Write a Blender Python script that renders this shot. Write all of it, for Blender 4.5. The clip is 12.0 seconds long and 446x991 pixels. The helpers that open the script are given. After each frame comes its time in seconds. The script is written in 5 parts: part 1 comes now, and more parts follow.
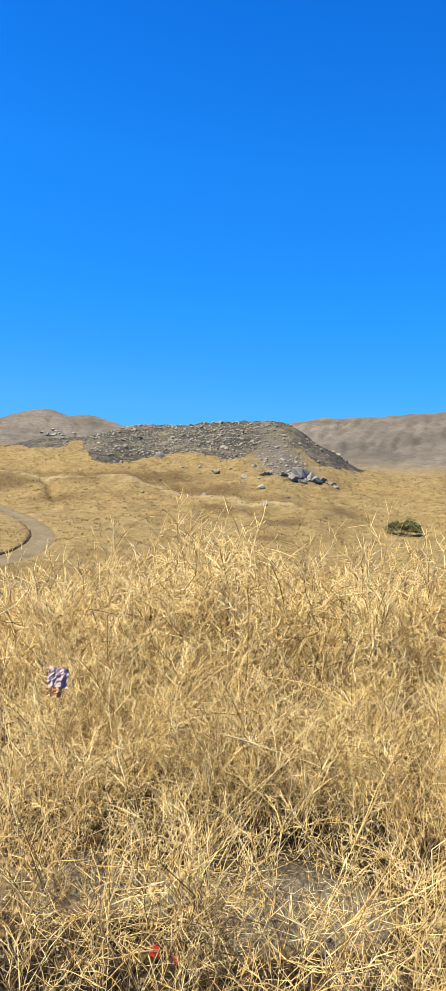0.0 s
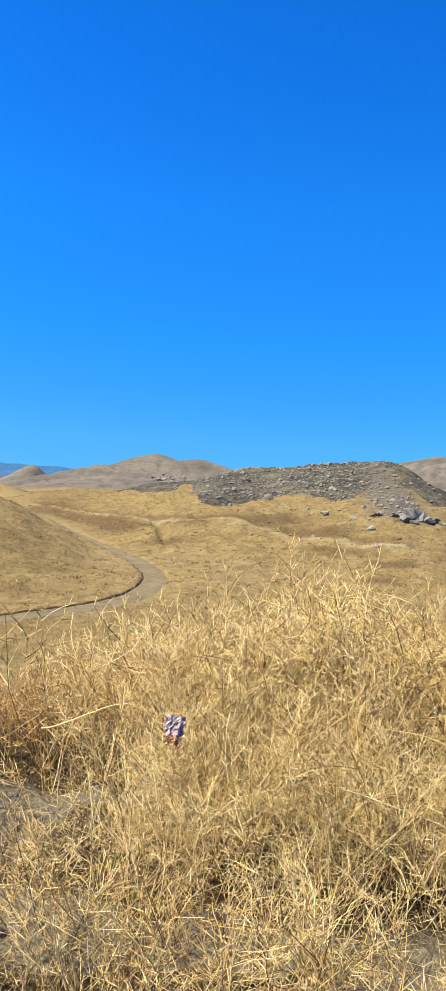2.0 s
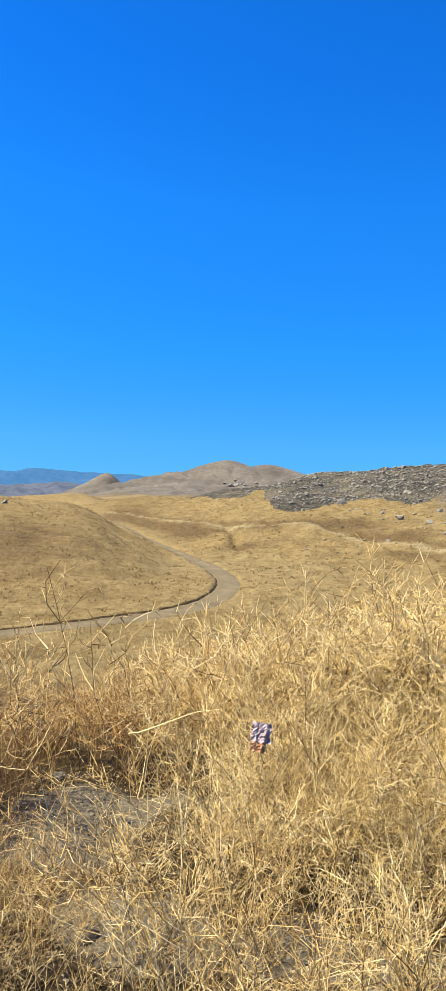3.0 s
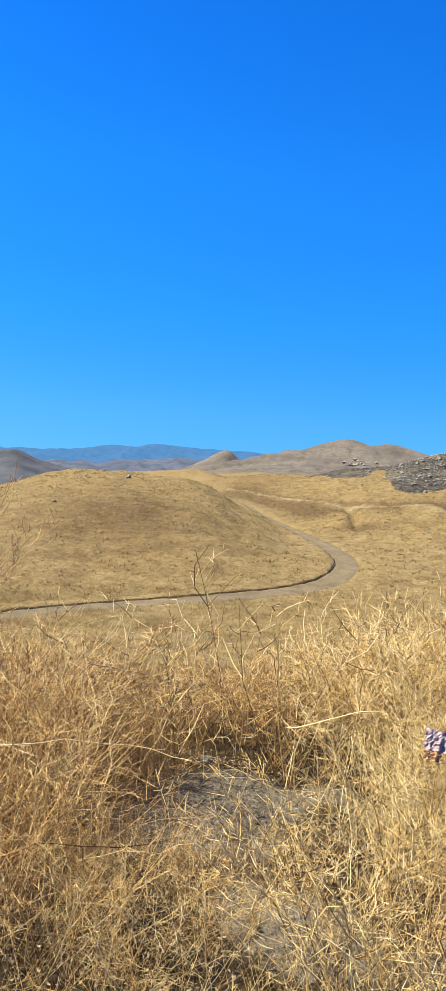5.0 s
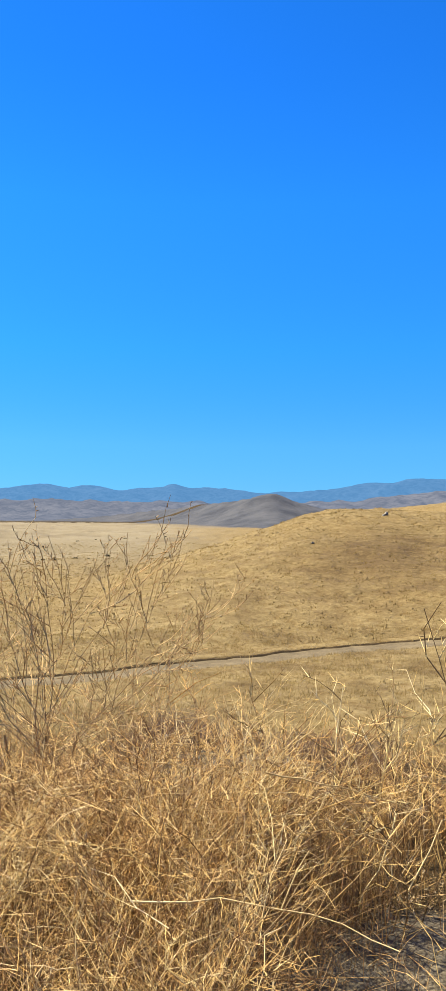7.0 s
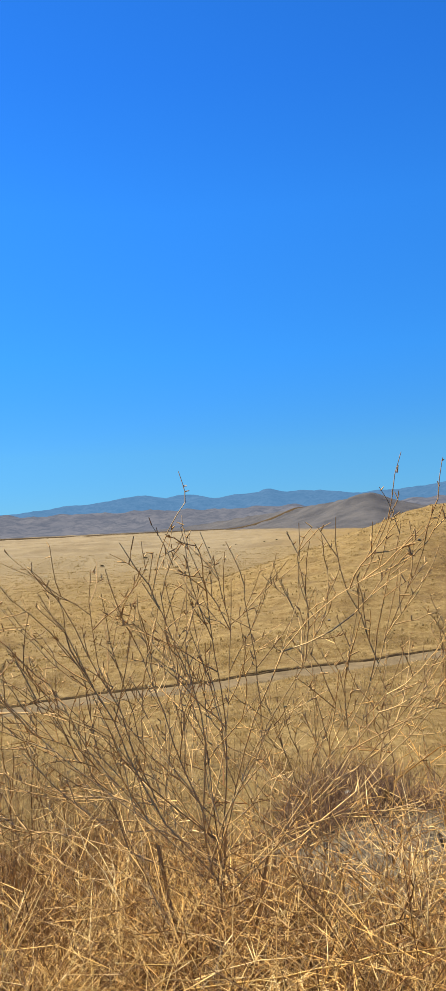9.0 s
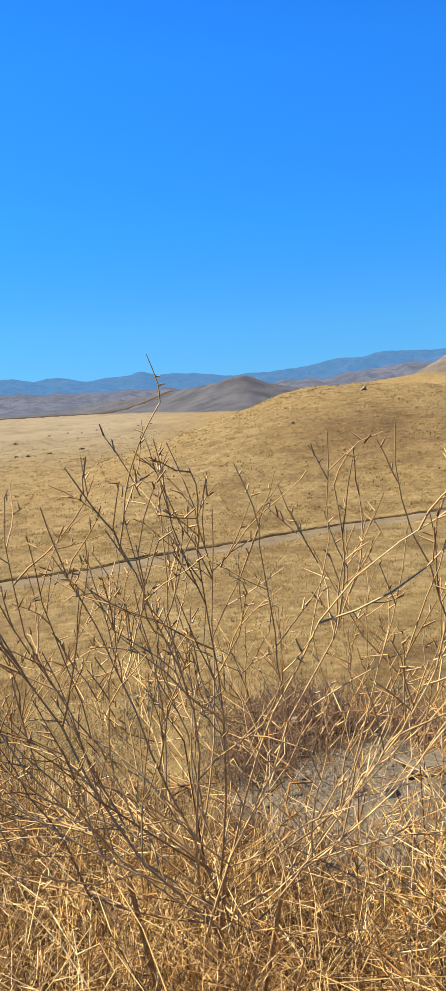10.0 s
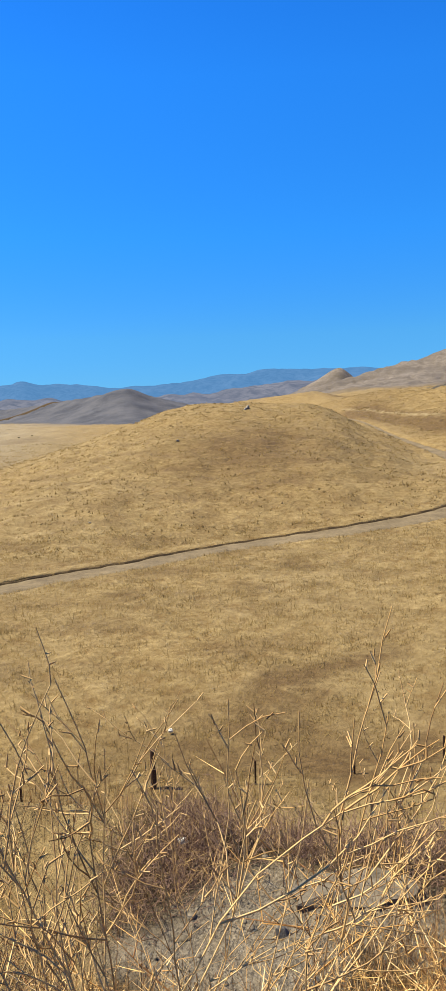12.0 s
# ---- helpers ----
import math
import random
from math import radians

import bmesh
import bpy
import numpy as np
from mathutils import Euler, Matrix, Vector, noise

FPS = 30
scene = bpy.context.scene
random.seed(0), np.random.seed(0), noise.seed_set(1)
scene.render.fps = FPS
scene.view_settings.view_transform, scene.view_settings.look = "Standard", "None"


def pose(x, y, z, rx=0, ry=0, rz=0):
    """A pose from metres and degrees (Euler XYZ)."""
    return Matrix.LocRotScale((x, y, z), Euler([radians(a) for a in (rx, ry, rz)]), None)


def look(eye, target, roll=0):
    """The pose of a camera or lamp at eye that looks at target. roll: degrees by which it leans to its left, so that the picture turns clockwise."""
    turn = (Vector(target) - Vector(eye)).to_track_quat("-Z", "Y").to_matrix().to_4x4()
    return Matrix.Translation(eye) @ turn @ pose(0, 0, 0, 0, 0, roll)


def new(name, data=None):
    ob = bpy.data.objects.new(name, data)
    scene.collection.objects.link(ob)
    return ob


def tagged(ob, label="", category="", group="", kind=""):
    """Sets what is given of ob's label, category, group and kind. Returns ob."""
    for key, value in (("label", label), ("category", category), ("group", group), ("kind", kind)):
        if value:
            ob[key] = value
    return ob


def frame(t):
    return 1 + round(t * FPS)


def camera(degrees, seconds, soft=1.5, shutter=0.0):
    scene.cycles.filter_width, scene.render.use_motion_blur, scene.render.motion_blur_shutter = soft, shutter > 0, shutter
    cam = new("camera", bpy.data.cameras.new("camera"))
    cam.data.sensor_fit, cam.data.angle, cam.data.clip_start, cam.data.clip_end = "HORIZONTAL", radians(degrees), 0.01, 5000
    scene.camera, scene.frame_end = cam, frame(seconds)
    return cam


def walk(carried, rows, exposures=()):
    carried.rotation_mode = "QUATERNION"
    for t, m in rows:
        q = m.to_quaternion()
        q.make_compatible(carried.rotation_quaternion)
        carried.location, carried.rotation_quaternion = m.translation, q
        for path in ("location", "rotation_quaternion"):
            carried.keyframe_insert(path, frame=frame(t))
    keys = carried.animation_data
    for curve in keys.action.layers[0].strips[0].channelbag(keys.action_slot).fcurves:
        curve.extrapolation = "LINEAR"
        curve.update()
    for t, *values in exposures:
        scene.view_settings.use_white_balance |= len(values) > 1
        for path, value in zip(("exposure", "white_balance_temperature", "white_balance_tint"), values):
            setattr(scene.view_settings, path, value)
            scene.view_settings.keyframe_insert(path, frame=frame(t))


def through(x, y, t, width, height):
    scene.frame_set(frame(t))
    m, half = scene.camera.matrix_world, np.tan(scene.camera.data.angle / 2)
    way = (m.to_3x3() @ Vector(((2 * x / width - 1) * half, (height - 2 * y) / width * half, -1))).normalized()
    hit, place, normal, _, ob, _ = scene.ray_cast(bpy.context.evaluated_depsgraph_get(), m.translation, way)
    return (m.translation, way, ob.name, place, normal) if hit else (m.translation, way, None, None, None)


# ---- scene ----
cam = camera(32.2, 12.0, soft=0.65)
PATH = [
    (0, (-0.15, -0.85, 1.575), (-0.035, 1.146, 1.528), 4.0),
    (0.5, (-0.155, -0.85, 1.58), (-0.127, 1.150, 1.571), 3.7),
    (1, (-0.16, -0.85, 1.585), (-0.201, 1.150, 1.599), 3.5),
    (1.5, (-0.165, -0.845, 1.59), (-0.262, 1.152, 1.625), 3.0),
    (2, (-0.175, -0.835, 1.59), (-0.346, 1.157, 1.634), 3.3),
    (2.5, (-0.19, -0.83, 1.59), (-0.492, 1.147, 1.597), 3.5),
    (3, (-0.215, -0.85, 1.595), (-0.571, 1.117, 1.644), 2.6),
    (3.5, (-0.255, -0.88, 1.6), (-0.749, 1.057, 1.663), 2.0),
    (3.7, (-0.275, -0.885, 1.6), (-0.818, 1.039, 1.638), 2.6),
    (5.3, (-0.48, -0.77, 1.64), (-1.159, 1.111, 1.609), 4.0),
    (5.5, (-0.5, -0.75, 1.64), (-1.211, 1.119, 1.607), 4.1),
    (6, (-0.52, -0.7, 1.65), (-1.282, 1.149, 1.626), 4.4),
    (6.5, (-0.53, -0.5, 1.67), (-1.385, 1.307, 1.604), 0.4),
    (7, (-0.58, 0.1, 1.68), (-1.809, 1.677, 1.730), 0.5),
    (7.2, (-0.63, 0.3, 1.67), (-1.949, 1.801, 1.756), -0.7),
    (8.8, (-1.62, 0.77, 1.6), (-3.056, 2.161, 1.642), -2.2),
    (9, (-1.75, 0.84, 1.6), (-3.163, 2.254, 1.666), -2.6),
    (9.5, (-2.06, 0.95, 1.6), (-3.195, 2.594, 1.518), 0.4),
    (10, (-2.46, 1.22, 1.66), (-3.629, 2.824, 1.411), -3.1),
    (10.5, (-2.5, 1.28, 1.74), (-3.758, 2.829, 1.603), -3.4),
    (11, (-2.52, 1.31, 1.97), (-3.683, 2.927, 1.783), -2.4),
    (11.5, (-2.53, 1.32, 2.12), (-3.405, 3.100, 1.867), -2.7),
    (12, (-2.54, 1.33, 2.14), (-3.454, 3.094, 1.914), -1.6),
]
walk(cam, [(t, look(eye, target, roll)) for t, eye, target, roll in PATH], [(0, 1.49, 6500, 0), (4, 1.5, 6500, 1), (6, 1.53, 6600, 2), (6.5, 1.52, 6700, 2), (7, 1.57, 6900, 2), (8, 1.5, 7200, 3), (9, 1.36, 7500, 4), (9.5, 1.42, 7100, 4), (10, 1.48, 7000, 5), (11, 1.42, 7000, 5), (12, 1.4, 6800, 4)])

# ---------------------------------------------------------------- light
SUN_BEARING, SUN_HEIGHT = 108.0, 55.0
sun_way = Vector((-math.sin(radians(SUN_BEARING)) * math.cos(radians(SUN_HEIGHT)), math.cos(radians(SUN_BEARING)) * math.cos(radians(SUN_HEIGHT)), math.sin(radians(SUN_HEIGHT))))
sun = new("sun", bpy.data.lights.new("sun", "SUN"))
sun.data.energy, sun.data.angle, sun.data.color = 5.0, radians(0.53), (1.0, 0.9, 0.7)
sun.matrix_world = look((0, 0, 60), Vector((0, 0, 60)) - sun_way)

world = bpy.data.worlds.new("clear_sky")
scene.world = world
world.use_nodes = True
wn = world.node_tree.nodes
sky = wn.new("ShaderNodeTexSky")
sky.sky_type, sky.sun_disc = "NISHITA", False
sky.sun_elevation, sky.sun_rotation = radians(SUN_HEIGHT), radians(-SUN_BEARING)
sky.altitude, sky.air_density, sky.dust_density, sky.ozone_density = 3000, 0.6, 0.0, 1.5
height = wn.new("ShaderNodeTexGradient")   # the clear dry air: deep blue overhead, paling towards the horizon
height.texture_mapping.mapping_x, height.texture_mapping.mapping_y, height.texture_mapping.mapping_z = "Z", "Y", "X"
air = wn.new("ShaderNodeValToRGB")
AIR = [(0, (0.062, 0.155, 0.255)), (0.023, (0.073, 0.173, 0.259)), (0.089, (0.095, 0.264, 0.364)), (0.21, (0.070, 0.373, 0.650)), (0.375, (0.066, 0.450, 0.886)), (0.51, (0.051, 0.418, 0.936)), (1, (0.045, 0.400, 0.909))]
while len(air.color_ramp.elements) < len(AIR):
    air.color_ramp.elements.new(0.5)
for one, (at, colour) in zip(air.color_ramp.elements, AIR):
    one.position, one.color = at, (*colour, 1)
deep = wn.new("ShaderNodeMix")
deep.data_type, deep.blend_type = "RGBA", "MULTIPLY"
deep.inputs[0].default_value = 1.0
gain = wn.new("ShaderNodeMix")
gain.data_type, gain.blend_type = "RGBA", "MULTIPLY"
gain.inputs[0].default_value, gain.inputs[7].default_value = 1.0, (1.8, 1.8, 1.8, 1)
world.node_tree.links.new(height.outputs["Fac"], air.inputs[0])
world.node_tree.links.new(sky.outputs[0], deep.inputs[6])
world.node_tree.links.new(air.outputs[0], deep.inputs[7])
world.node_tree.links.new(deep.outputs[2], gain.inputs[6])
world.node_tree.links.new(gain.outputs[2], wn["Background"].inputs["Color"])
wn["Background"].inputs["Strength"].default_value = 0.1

# ---------------------------------------------------------------- materials


LIGHTNESS = 0.6   # how light the dry matter of the place is


class Mat:
    """A short way to write a node material."""

    def __init__(self, name, rough=0.9, spec=0.2):
        self.m = bpy.data.materials.new(name)
        self.m.use_nodes = True
        self.t = self.m.node_tree
        self.b = self.t.nodes["Principled BSDF"]
        self.b.inputs["Roughness"].default_value = rough
        self.b.inputs["Specular IOR Level"].default_value = spec

    def node(self, kind, **values):
        n = self.t.nodes.new(kind)
        for key, value in values.items():
            n.inputs[key].default_value = value
        return n

    def link(self, a, b):
        self.t.links.new(a, b)

    def place(self):
        return self.t.nodes.new("ShaderNodeTexCoord").outputs["Object"]

    def noise(self, scale, detail=6.0, rough=0.6, stretch=None, at=None):
        n = self.node("ShaderNodeTexNoise", Scale=scale, Detail=detail, Roughness=rough)
        source = at or self.place()
        if stretch:
            m = self.node("ShaderNodeMapping")
            m.inputs["Scale"].default_value = stretch
            self.link(source, m.inputs["Vector"])
            source = m.outputs[0]
        self.link(source, n.inputs["Vector"])
        return n.outputs["Fac"]

    def steps(self, fac, stops, lightness=LIGHTNESS):
        r = self.t.nodes.new("ShaderNodeValToRGB")
        e = r.color_ramp.elements
        while len(e) < len(stops):
            e.new(0.5)
        for one, (at, colour) in zip(e, stops):
            one.position, one.color = at, (*[v * lightness for v in colour], 1)
        self.link(fac, r.inputs[0])
        return r.outputs[0]

    def span(self, fac, a, b, low=0.0, high=1.0):
        n = self.node("ShaderNodeMapRange")
        for i, v in enumerate((a, b, low, high)):
            n.inputs[i + 1].default_value = v
        self.link(fac, n.inputs[0])
        return n.outputs[0]

    def mix(self, fac, a, b, mode="MIX"):
        n = self.t.nodes.new("ShaderNodeMix")
        n.data_type, n.blend_type = "RGBA", mode
        for value, slot in ((fac, 0), (a, 6), (b, 7)):
            if isinstance(value, (int, float)):
                n.inputs[slot].default_value = value
            elif isinstance(value, tuple):
                n.inputs[slot].default_value = (*[v * (LIGHTNESS if mode == "MIX" else 1) for v in value], 1)
            else:
                self.link(value, n.inputs[slot])
        return n.outputs[2]

    def calc(self, op, a, b):
        n = self.t.nodes.new("ShaderNodeMath")
        n.operation = op
        for i, value in enumerate((a, b)):
            if isinstance(value, (int, float)):
                n.inputs[i].default_value = value
            else:
                self.link(value, n.inputs[i])
        return n.outputs[0]

    def attribute(self, name):
        n = self.t.nodes.new("ShaderNodeAttribute")
        n.attribute_name = name
        return n.outputs["Fac"]

    def random(self):
        return self.t.nodes.new("ShaderNodeObjectInfo").outputs["Random"]

    def island(self):
        return self.t.nodes.new("ShaderNodeNewGeometry").outputs["Random Per Island"]

    def bump(self, height, strength, distance):
        n = self.node("ShaderNodeBump", Strength=strength, Distance=distance)
        self.link(height, n.inputs["Height"])
        self.link(n.outputs[0], self.b.inputs["Normal"])

    def colour(self, c):
        if isinstance(c, tuple):
            self.b.inputs["Base Color"].default_value = (*c, 1)
        else:
            self.link(c, self.b.inputs["Base Color"])
        return self.m


def land_material():
    """Dry grassland: straw slopes with worn soil, burnt ground and scrub, by masks of the ground mesh."""
    m = Mat("dry_grassland", 0.95, 0.1)
    broad, patch, fine = m.noise(0.035, 5), m.noise(0.35, 6, 0.65, (1, 1, 2)), m.noise(2.6, 8, 0.75)
    grass = m.steps(patch, [(0.25, (0.185, 0.125, 0.055)), (0.45, (0.315, 0.232, 0.112)), (0.58, (0.385, 0.285, 0.14)), (0.75, (0.44, 0.335, 0.18))])
    grass = m.mix(m.span(broad, 0.38, 0.62), grass, m.steps(fine, [(0.3, (0.27, 0.18, 0.07)), (0.7, (0.43, 0.315, 0.15))]))
    grass = m.mix(m.span(fine, 0.36, 0.62, 0.55, 0.0), grass, (0.12, 0.07, 0.024))
    clod = m.noise(1.3, 7, 0.7, (0.7, 0.7, 1.6))
    grass = m.mix(m.span(clod, 0.33, 0.49, 0.75, 0.0), grass, (0.17, 0.1, 0.036))
    grass = m.mix(m.span(clod, 0.55, 0.7, 0.0, 0.45), grass, (0.47, 0.35, 0.17))
    streak = m.noise(0.22, 8, 0.72, (0.35, 1.0, 2.5))
    grass = m.mix(m.span(streak, 0.36, 0.46, 0.45, 0.0), grass, (0.17, 0.11, 0.045))
    # brown worn patches; the mask also holds painted shade on the back lobe
    worn = m.calc("MULTIPLY", m.attribute("worn"), m.span(m.noise(0.9, 7, 0.7), 0.28, 0.47))
    grass = m.mix(worn, grass, m.steps(fine, [(0.35, (0.1, 0.062, 0.028)), (0.65, (0.2, 0.13, 0.06))]))
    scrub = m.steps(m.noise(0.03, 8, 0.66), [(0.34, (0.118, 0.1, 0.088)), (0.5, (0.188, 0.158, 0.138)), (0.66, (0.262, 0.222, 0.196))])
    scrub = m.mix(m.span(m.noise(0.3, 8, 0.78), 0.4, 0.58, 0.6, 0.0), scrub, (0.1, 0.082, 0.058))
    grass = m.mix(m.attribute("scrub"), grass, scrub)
    # the far hill's haze is painted into the base colour as this bluish grey
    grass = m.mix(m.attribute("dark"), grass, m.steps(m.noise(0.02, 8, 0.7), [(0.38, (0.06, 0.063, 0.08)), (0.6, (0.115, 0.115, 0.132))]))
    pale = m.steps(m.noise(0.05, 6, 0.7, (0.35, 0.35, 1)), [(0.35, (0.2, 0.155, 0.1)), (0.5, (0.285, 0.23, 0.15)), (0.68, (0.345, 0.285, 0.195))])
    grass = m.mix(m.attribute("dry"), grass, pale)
    lane = m.steps(m.noise(0.8, 6, 0.7), [(0.35, (0.3, 0.23, 0.125)), (0.6, (0.44, 0.345, 0.2))])
    grass = m.mix(m.calc("MULTIPLY", m.attribute("lane"), m.span(m.noise(0.25, 5, 0.7), 0.3, 0.5, 0.35, 0.9)), grass, lane)
    ash = m.steps(m.noise(1.1, 8, 0.75), [(0.34, (0.024, 0.021, 0.018)), (0.48, (0.062, 0.054, 0.046)), (0.6, (0.15, 0.13, 0.105)), (0.74, (0.28, 0.24, 0.19))])
    edge = m.calc("ADD", m.attribute("burnt"), m.span(m.noise(0.28, 6, 0.7), 0.3, 0.7, -0.45, 0.45))
    ash = m.mix(m.span(m.noise(0.11, 7, 0.75), 0.5, 0.66, 0.0, 0.65), ash, m.steps(fine, [(0.35, (0.17, 0.135, 0.09)), (0.65, (0.33, 0.265, 0.17))]))
    grass = m.mix(m.span(edge, 0.44, 0.58), grass, ash)
    soil = m.steps(m.noise(14, 9, 0.8), [(0.3, (0.15, 0.125, 0.098)), (0.5, (0.28, 0.24, 0.192)), (0.7, (0.41, 0.36, 0.297)), (0.85, (0.55, 0.5, 0.425))])
    grit = m.steps(m.noise(70, 3, 0.7), [(0.4, (0.45, 0.4, 0.33)), (0.6, (1.0, 0.97, 0.9))], 1.0)
    soil = m.mix(0.7, soil, grit, "MULTIPLY")
    # litter and soil under the weeds: shade between the stems is put into their colour
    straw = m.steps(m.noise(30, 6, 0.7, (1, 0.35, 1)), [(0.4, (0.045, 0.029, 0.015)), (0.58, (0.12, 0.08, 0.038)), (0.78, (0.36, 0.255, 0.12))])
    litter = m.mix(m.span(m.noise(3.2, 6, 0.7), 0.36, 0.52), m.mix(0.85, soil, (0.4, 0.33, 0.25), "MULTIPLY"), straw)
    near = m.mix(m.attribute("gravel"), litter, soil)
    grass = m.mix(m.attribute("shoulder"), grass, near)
    m.bump(m.calc("ADD", m.calc("MULTIPLY", fine, 0.5), m.calc("ADD", patch, clod)), 0.7, 0.5)
    return m.colour(grass)


def soil_material(name, stops, scale=3.0, bump=0.05):
    m = Mat(name, 0.95, 0.15)
    a, b = m.noise(scale, 8, 0.75), m.noise(scale * 9, 4, 0.7)
    c = m.mix(0.5, m.steps(a, stops), m.steps(b, [(0.35, (0.45, 0.42, 0.38)), (0.65, (1, 0.98, 0.95))], 1.0), "MULTIPLY")
    m.bump(m.calc("ADD", a, m.calc("MULTIPLY", b, 0.4)), 0.6, bump)
    return m.colour(c)


def straw_material(name, stops, rough=0.55, spec=0.25, by_object=True, through=0.06):
    """Dry stalks: the colour differs from stalk to stalk, with dull streaks along them."""
    m = Mat(name, rough, spec)
    vary = m.island()
    if by_object:
        vary = m.calc("FRACT", m.calc("ADD", m.calc("MULTIPLY", m.island(), 0.75), m.calc("MULTIPLY", m.random(), 0.6)), 0.0)
    c = m.steps(vary, stops)
    c = m.mix(m.span(m.noise(40, 4, 0.7), 0.45, 0.75, 0.0, 0.3), c, (0.25, 0.15, 0.06))
    if by_object:
        c = m.mix(m.span(m.noise(1.6, 3, 0.6), 0.45, 0.65, 0.0, 0.5), c, (0.75, 0.58, 0.38), "MULTIPLY")
    m.colour(c)
    if through > 0:
        glow, both = m.node("ShaderNodeBsdfTranslucent"), m.node("ShaderNodeMixShader", Fac=through)
        m.link(c, glow.inputs["Color"])
        m.link(m.b.outputs[0], both.inputs[1])
        m.link(glow.outputs[0], both.inputs[2])
        m.link(both.outputs[0], m.t.nodes["Material Output"].inputs["Surface"])
    return m.m


def rock_material(name, stops, scale=1.6):
    m = Mat(name, 0.85, 0.25)
    a, b = m.noise(scale, 8, 0.7), m.noise(scale * 8, 6, 0.75)
    c = m.mix(m.span(b, 0.35, 0.65, 0.0, 0.45), m.steps(a, stops), (0.07, 0.065, 0.065))
    c = m.mix(m.span(m.random(), 0, 1, 0, 0.5), c, (0.34, 0.3, 0.26))
    m.bump(m.calc("ADD", a, m.calc("MULTIPLY", b, 0.35)), 0.7, 0.15)
    return m.colour(c)


def paint_material(name, colour, rough=0.5, metal=0.0, vary=0.25):
    m = Mat(name, rough, 0.4)
    m.b.inputs["Metallic"].default_value = metal
    dark = tuple(v * (1 - vary) for v in colour)
    return m.colour(m.mix(m.span(m.noise(25, 5, 0.7), 0.35, 0.65), dark, colour))


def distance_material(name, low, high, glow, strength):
    """Far mountains as seen through the air: a backdrop, its haze put in as blue colour and a glow."""
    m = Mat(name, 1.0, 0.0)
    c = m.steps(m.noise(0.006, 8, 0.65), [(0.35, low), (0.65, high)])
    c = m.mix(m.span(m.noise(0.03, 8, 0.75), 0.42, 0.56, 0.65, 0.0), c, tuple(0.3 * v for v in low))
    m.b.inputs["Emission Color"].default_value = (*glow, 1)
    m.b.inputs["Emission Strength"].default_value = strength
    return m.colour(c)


LAND = land_material()
TRACK = soil_material("track_soil", [(0.3, (0.14, 0.107, 0.066)), (0.46, (0.205, 0.158, 0.098)), (0.6, (0.265, 0.205, 0.126)), (0.75, (0.33, 0.262, 0.165))], 0.5)
# bare soil of the cut bank, darkened by the shade painted into its colour
BANK = soil_material("shaded_bank_soil", [(0.3, (0.026, 0.017, 0.009)), (0.5, (0.07, 0.045, 0.022)), (0.7, (0.22, 0.15, 0.07))], 1.1)
STRAW = straw_material("dry_stalk", [(0, (0.085, 0.045, 0.016)), (0.17, (0.15, 0.08, 0.027)), (0.25, (0.56, 0.37, 0.13)), (0.46, (0.9, 0.62, 0.24)), (0.65, (1.12, 0.85, 0.41)), (0.83, (1.25, 1.03, 0.63)), (0.89, (0.3, 0.165, 0.056)), (1.0, (0.085, 0.043, 0.016))])
BROWN_STRAW = straw_material("brown_stalk", [(0, (0.17, 0.075, 0.022)), (0.14, (0.26, 0.12, 0.035)), (0.22, (0.64, 0.35, 0.105)), (0.5, (0.95, 0.57, 0.19)), (0.7, (1.15, 0.78, 0.33)), (0.84, (1.25, 0.94, 0.52)), (0.9, (0.38, 0.18, 0.055)), (1.0, (0.14, 0.062, 0.02))])
MAT_STRAW = straw_material("matted_straw", [(0.0, (0.2, 0.1, 0.035)), (0.3, (0.42, 0.235, 0.086)), (0.6, (0.64, 0.385, 0.155)), (0.8, (0.84, 0.56, 0.27)), (0.92, (0.2, 0.105, 0.044)), (1.0, (0.1, 0.054, 0.025))], by_object=False)
TWIG = straw_material("bare_twig", [(0.0, (0.42, 0.25, 0.1)), (0.5, (0.66, 0.42, 0.175)), (0.85, (0.86, 0.59, 0.28)), (1.0, (0.3, 0.165, 0.066))])
CURLED = straw_material("curled_leaf", [(0.0, (0.26, 0.17, 0.09)), (0.4, (0.45, 0.32, 0.18)), (0.8, (0.66, 0.53, 0.36)), (1.0, (0.4, 0.27, 0.13))], 0.7, 0.15, by_object=False)
PURPLE = straw_material("grey_purple_twigs", [(0.0, (0.2, 0.12, 0.1)), (0.45, (0.31, 0.198, 0.155)), (0.75, (0.43, 0.288, 0.2)), (1.0, (0.66, 0.45, 0.21))], 0.8, 0.1, by_object=False)
FIELD = straw_material("field_grass", [(0.0, (0.330, 0.218, 0.078)), (0.5, (0.427, 0.302, 0.120)), (1.0, (0.524, 0.390, 0.182))], 0.9, 0.05, by_object=False, through=0.5)
ROCK = rock_material("grey_boulder", [(0.3, (0.24, 0.205, 0.165)), (0.5, (0.4, 0.35, 0.29)), (0.7, (0.56, 0.505, 0.43))])
BLUE_ROCK = rock_material("blue_grey_boulder", [(0.3, (0.13, 0.125, 0.125)), (0.5, (0.27, 0.26, 0.255)), (0.7, (0.46, 0.44, 0.42))], 0.9)
LEAF = straw_material("green_leaf", [(0.0, (0.09, 0.095, 0.03)), (0.5, (0.2, 0.195, 0.065)), (1.0, (0.36, 0.33, 0.13))], 0.7, 0.2, by_object=False)
DARK_LEAF = straw_material("dark_scrub", [(0.0, (0.02, 0.02, 0.012)), (1.0, (0.06, 0.052, 0.03))], 0.9, 0.05, by_object=False)
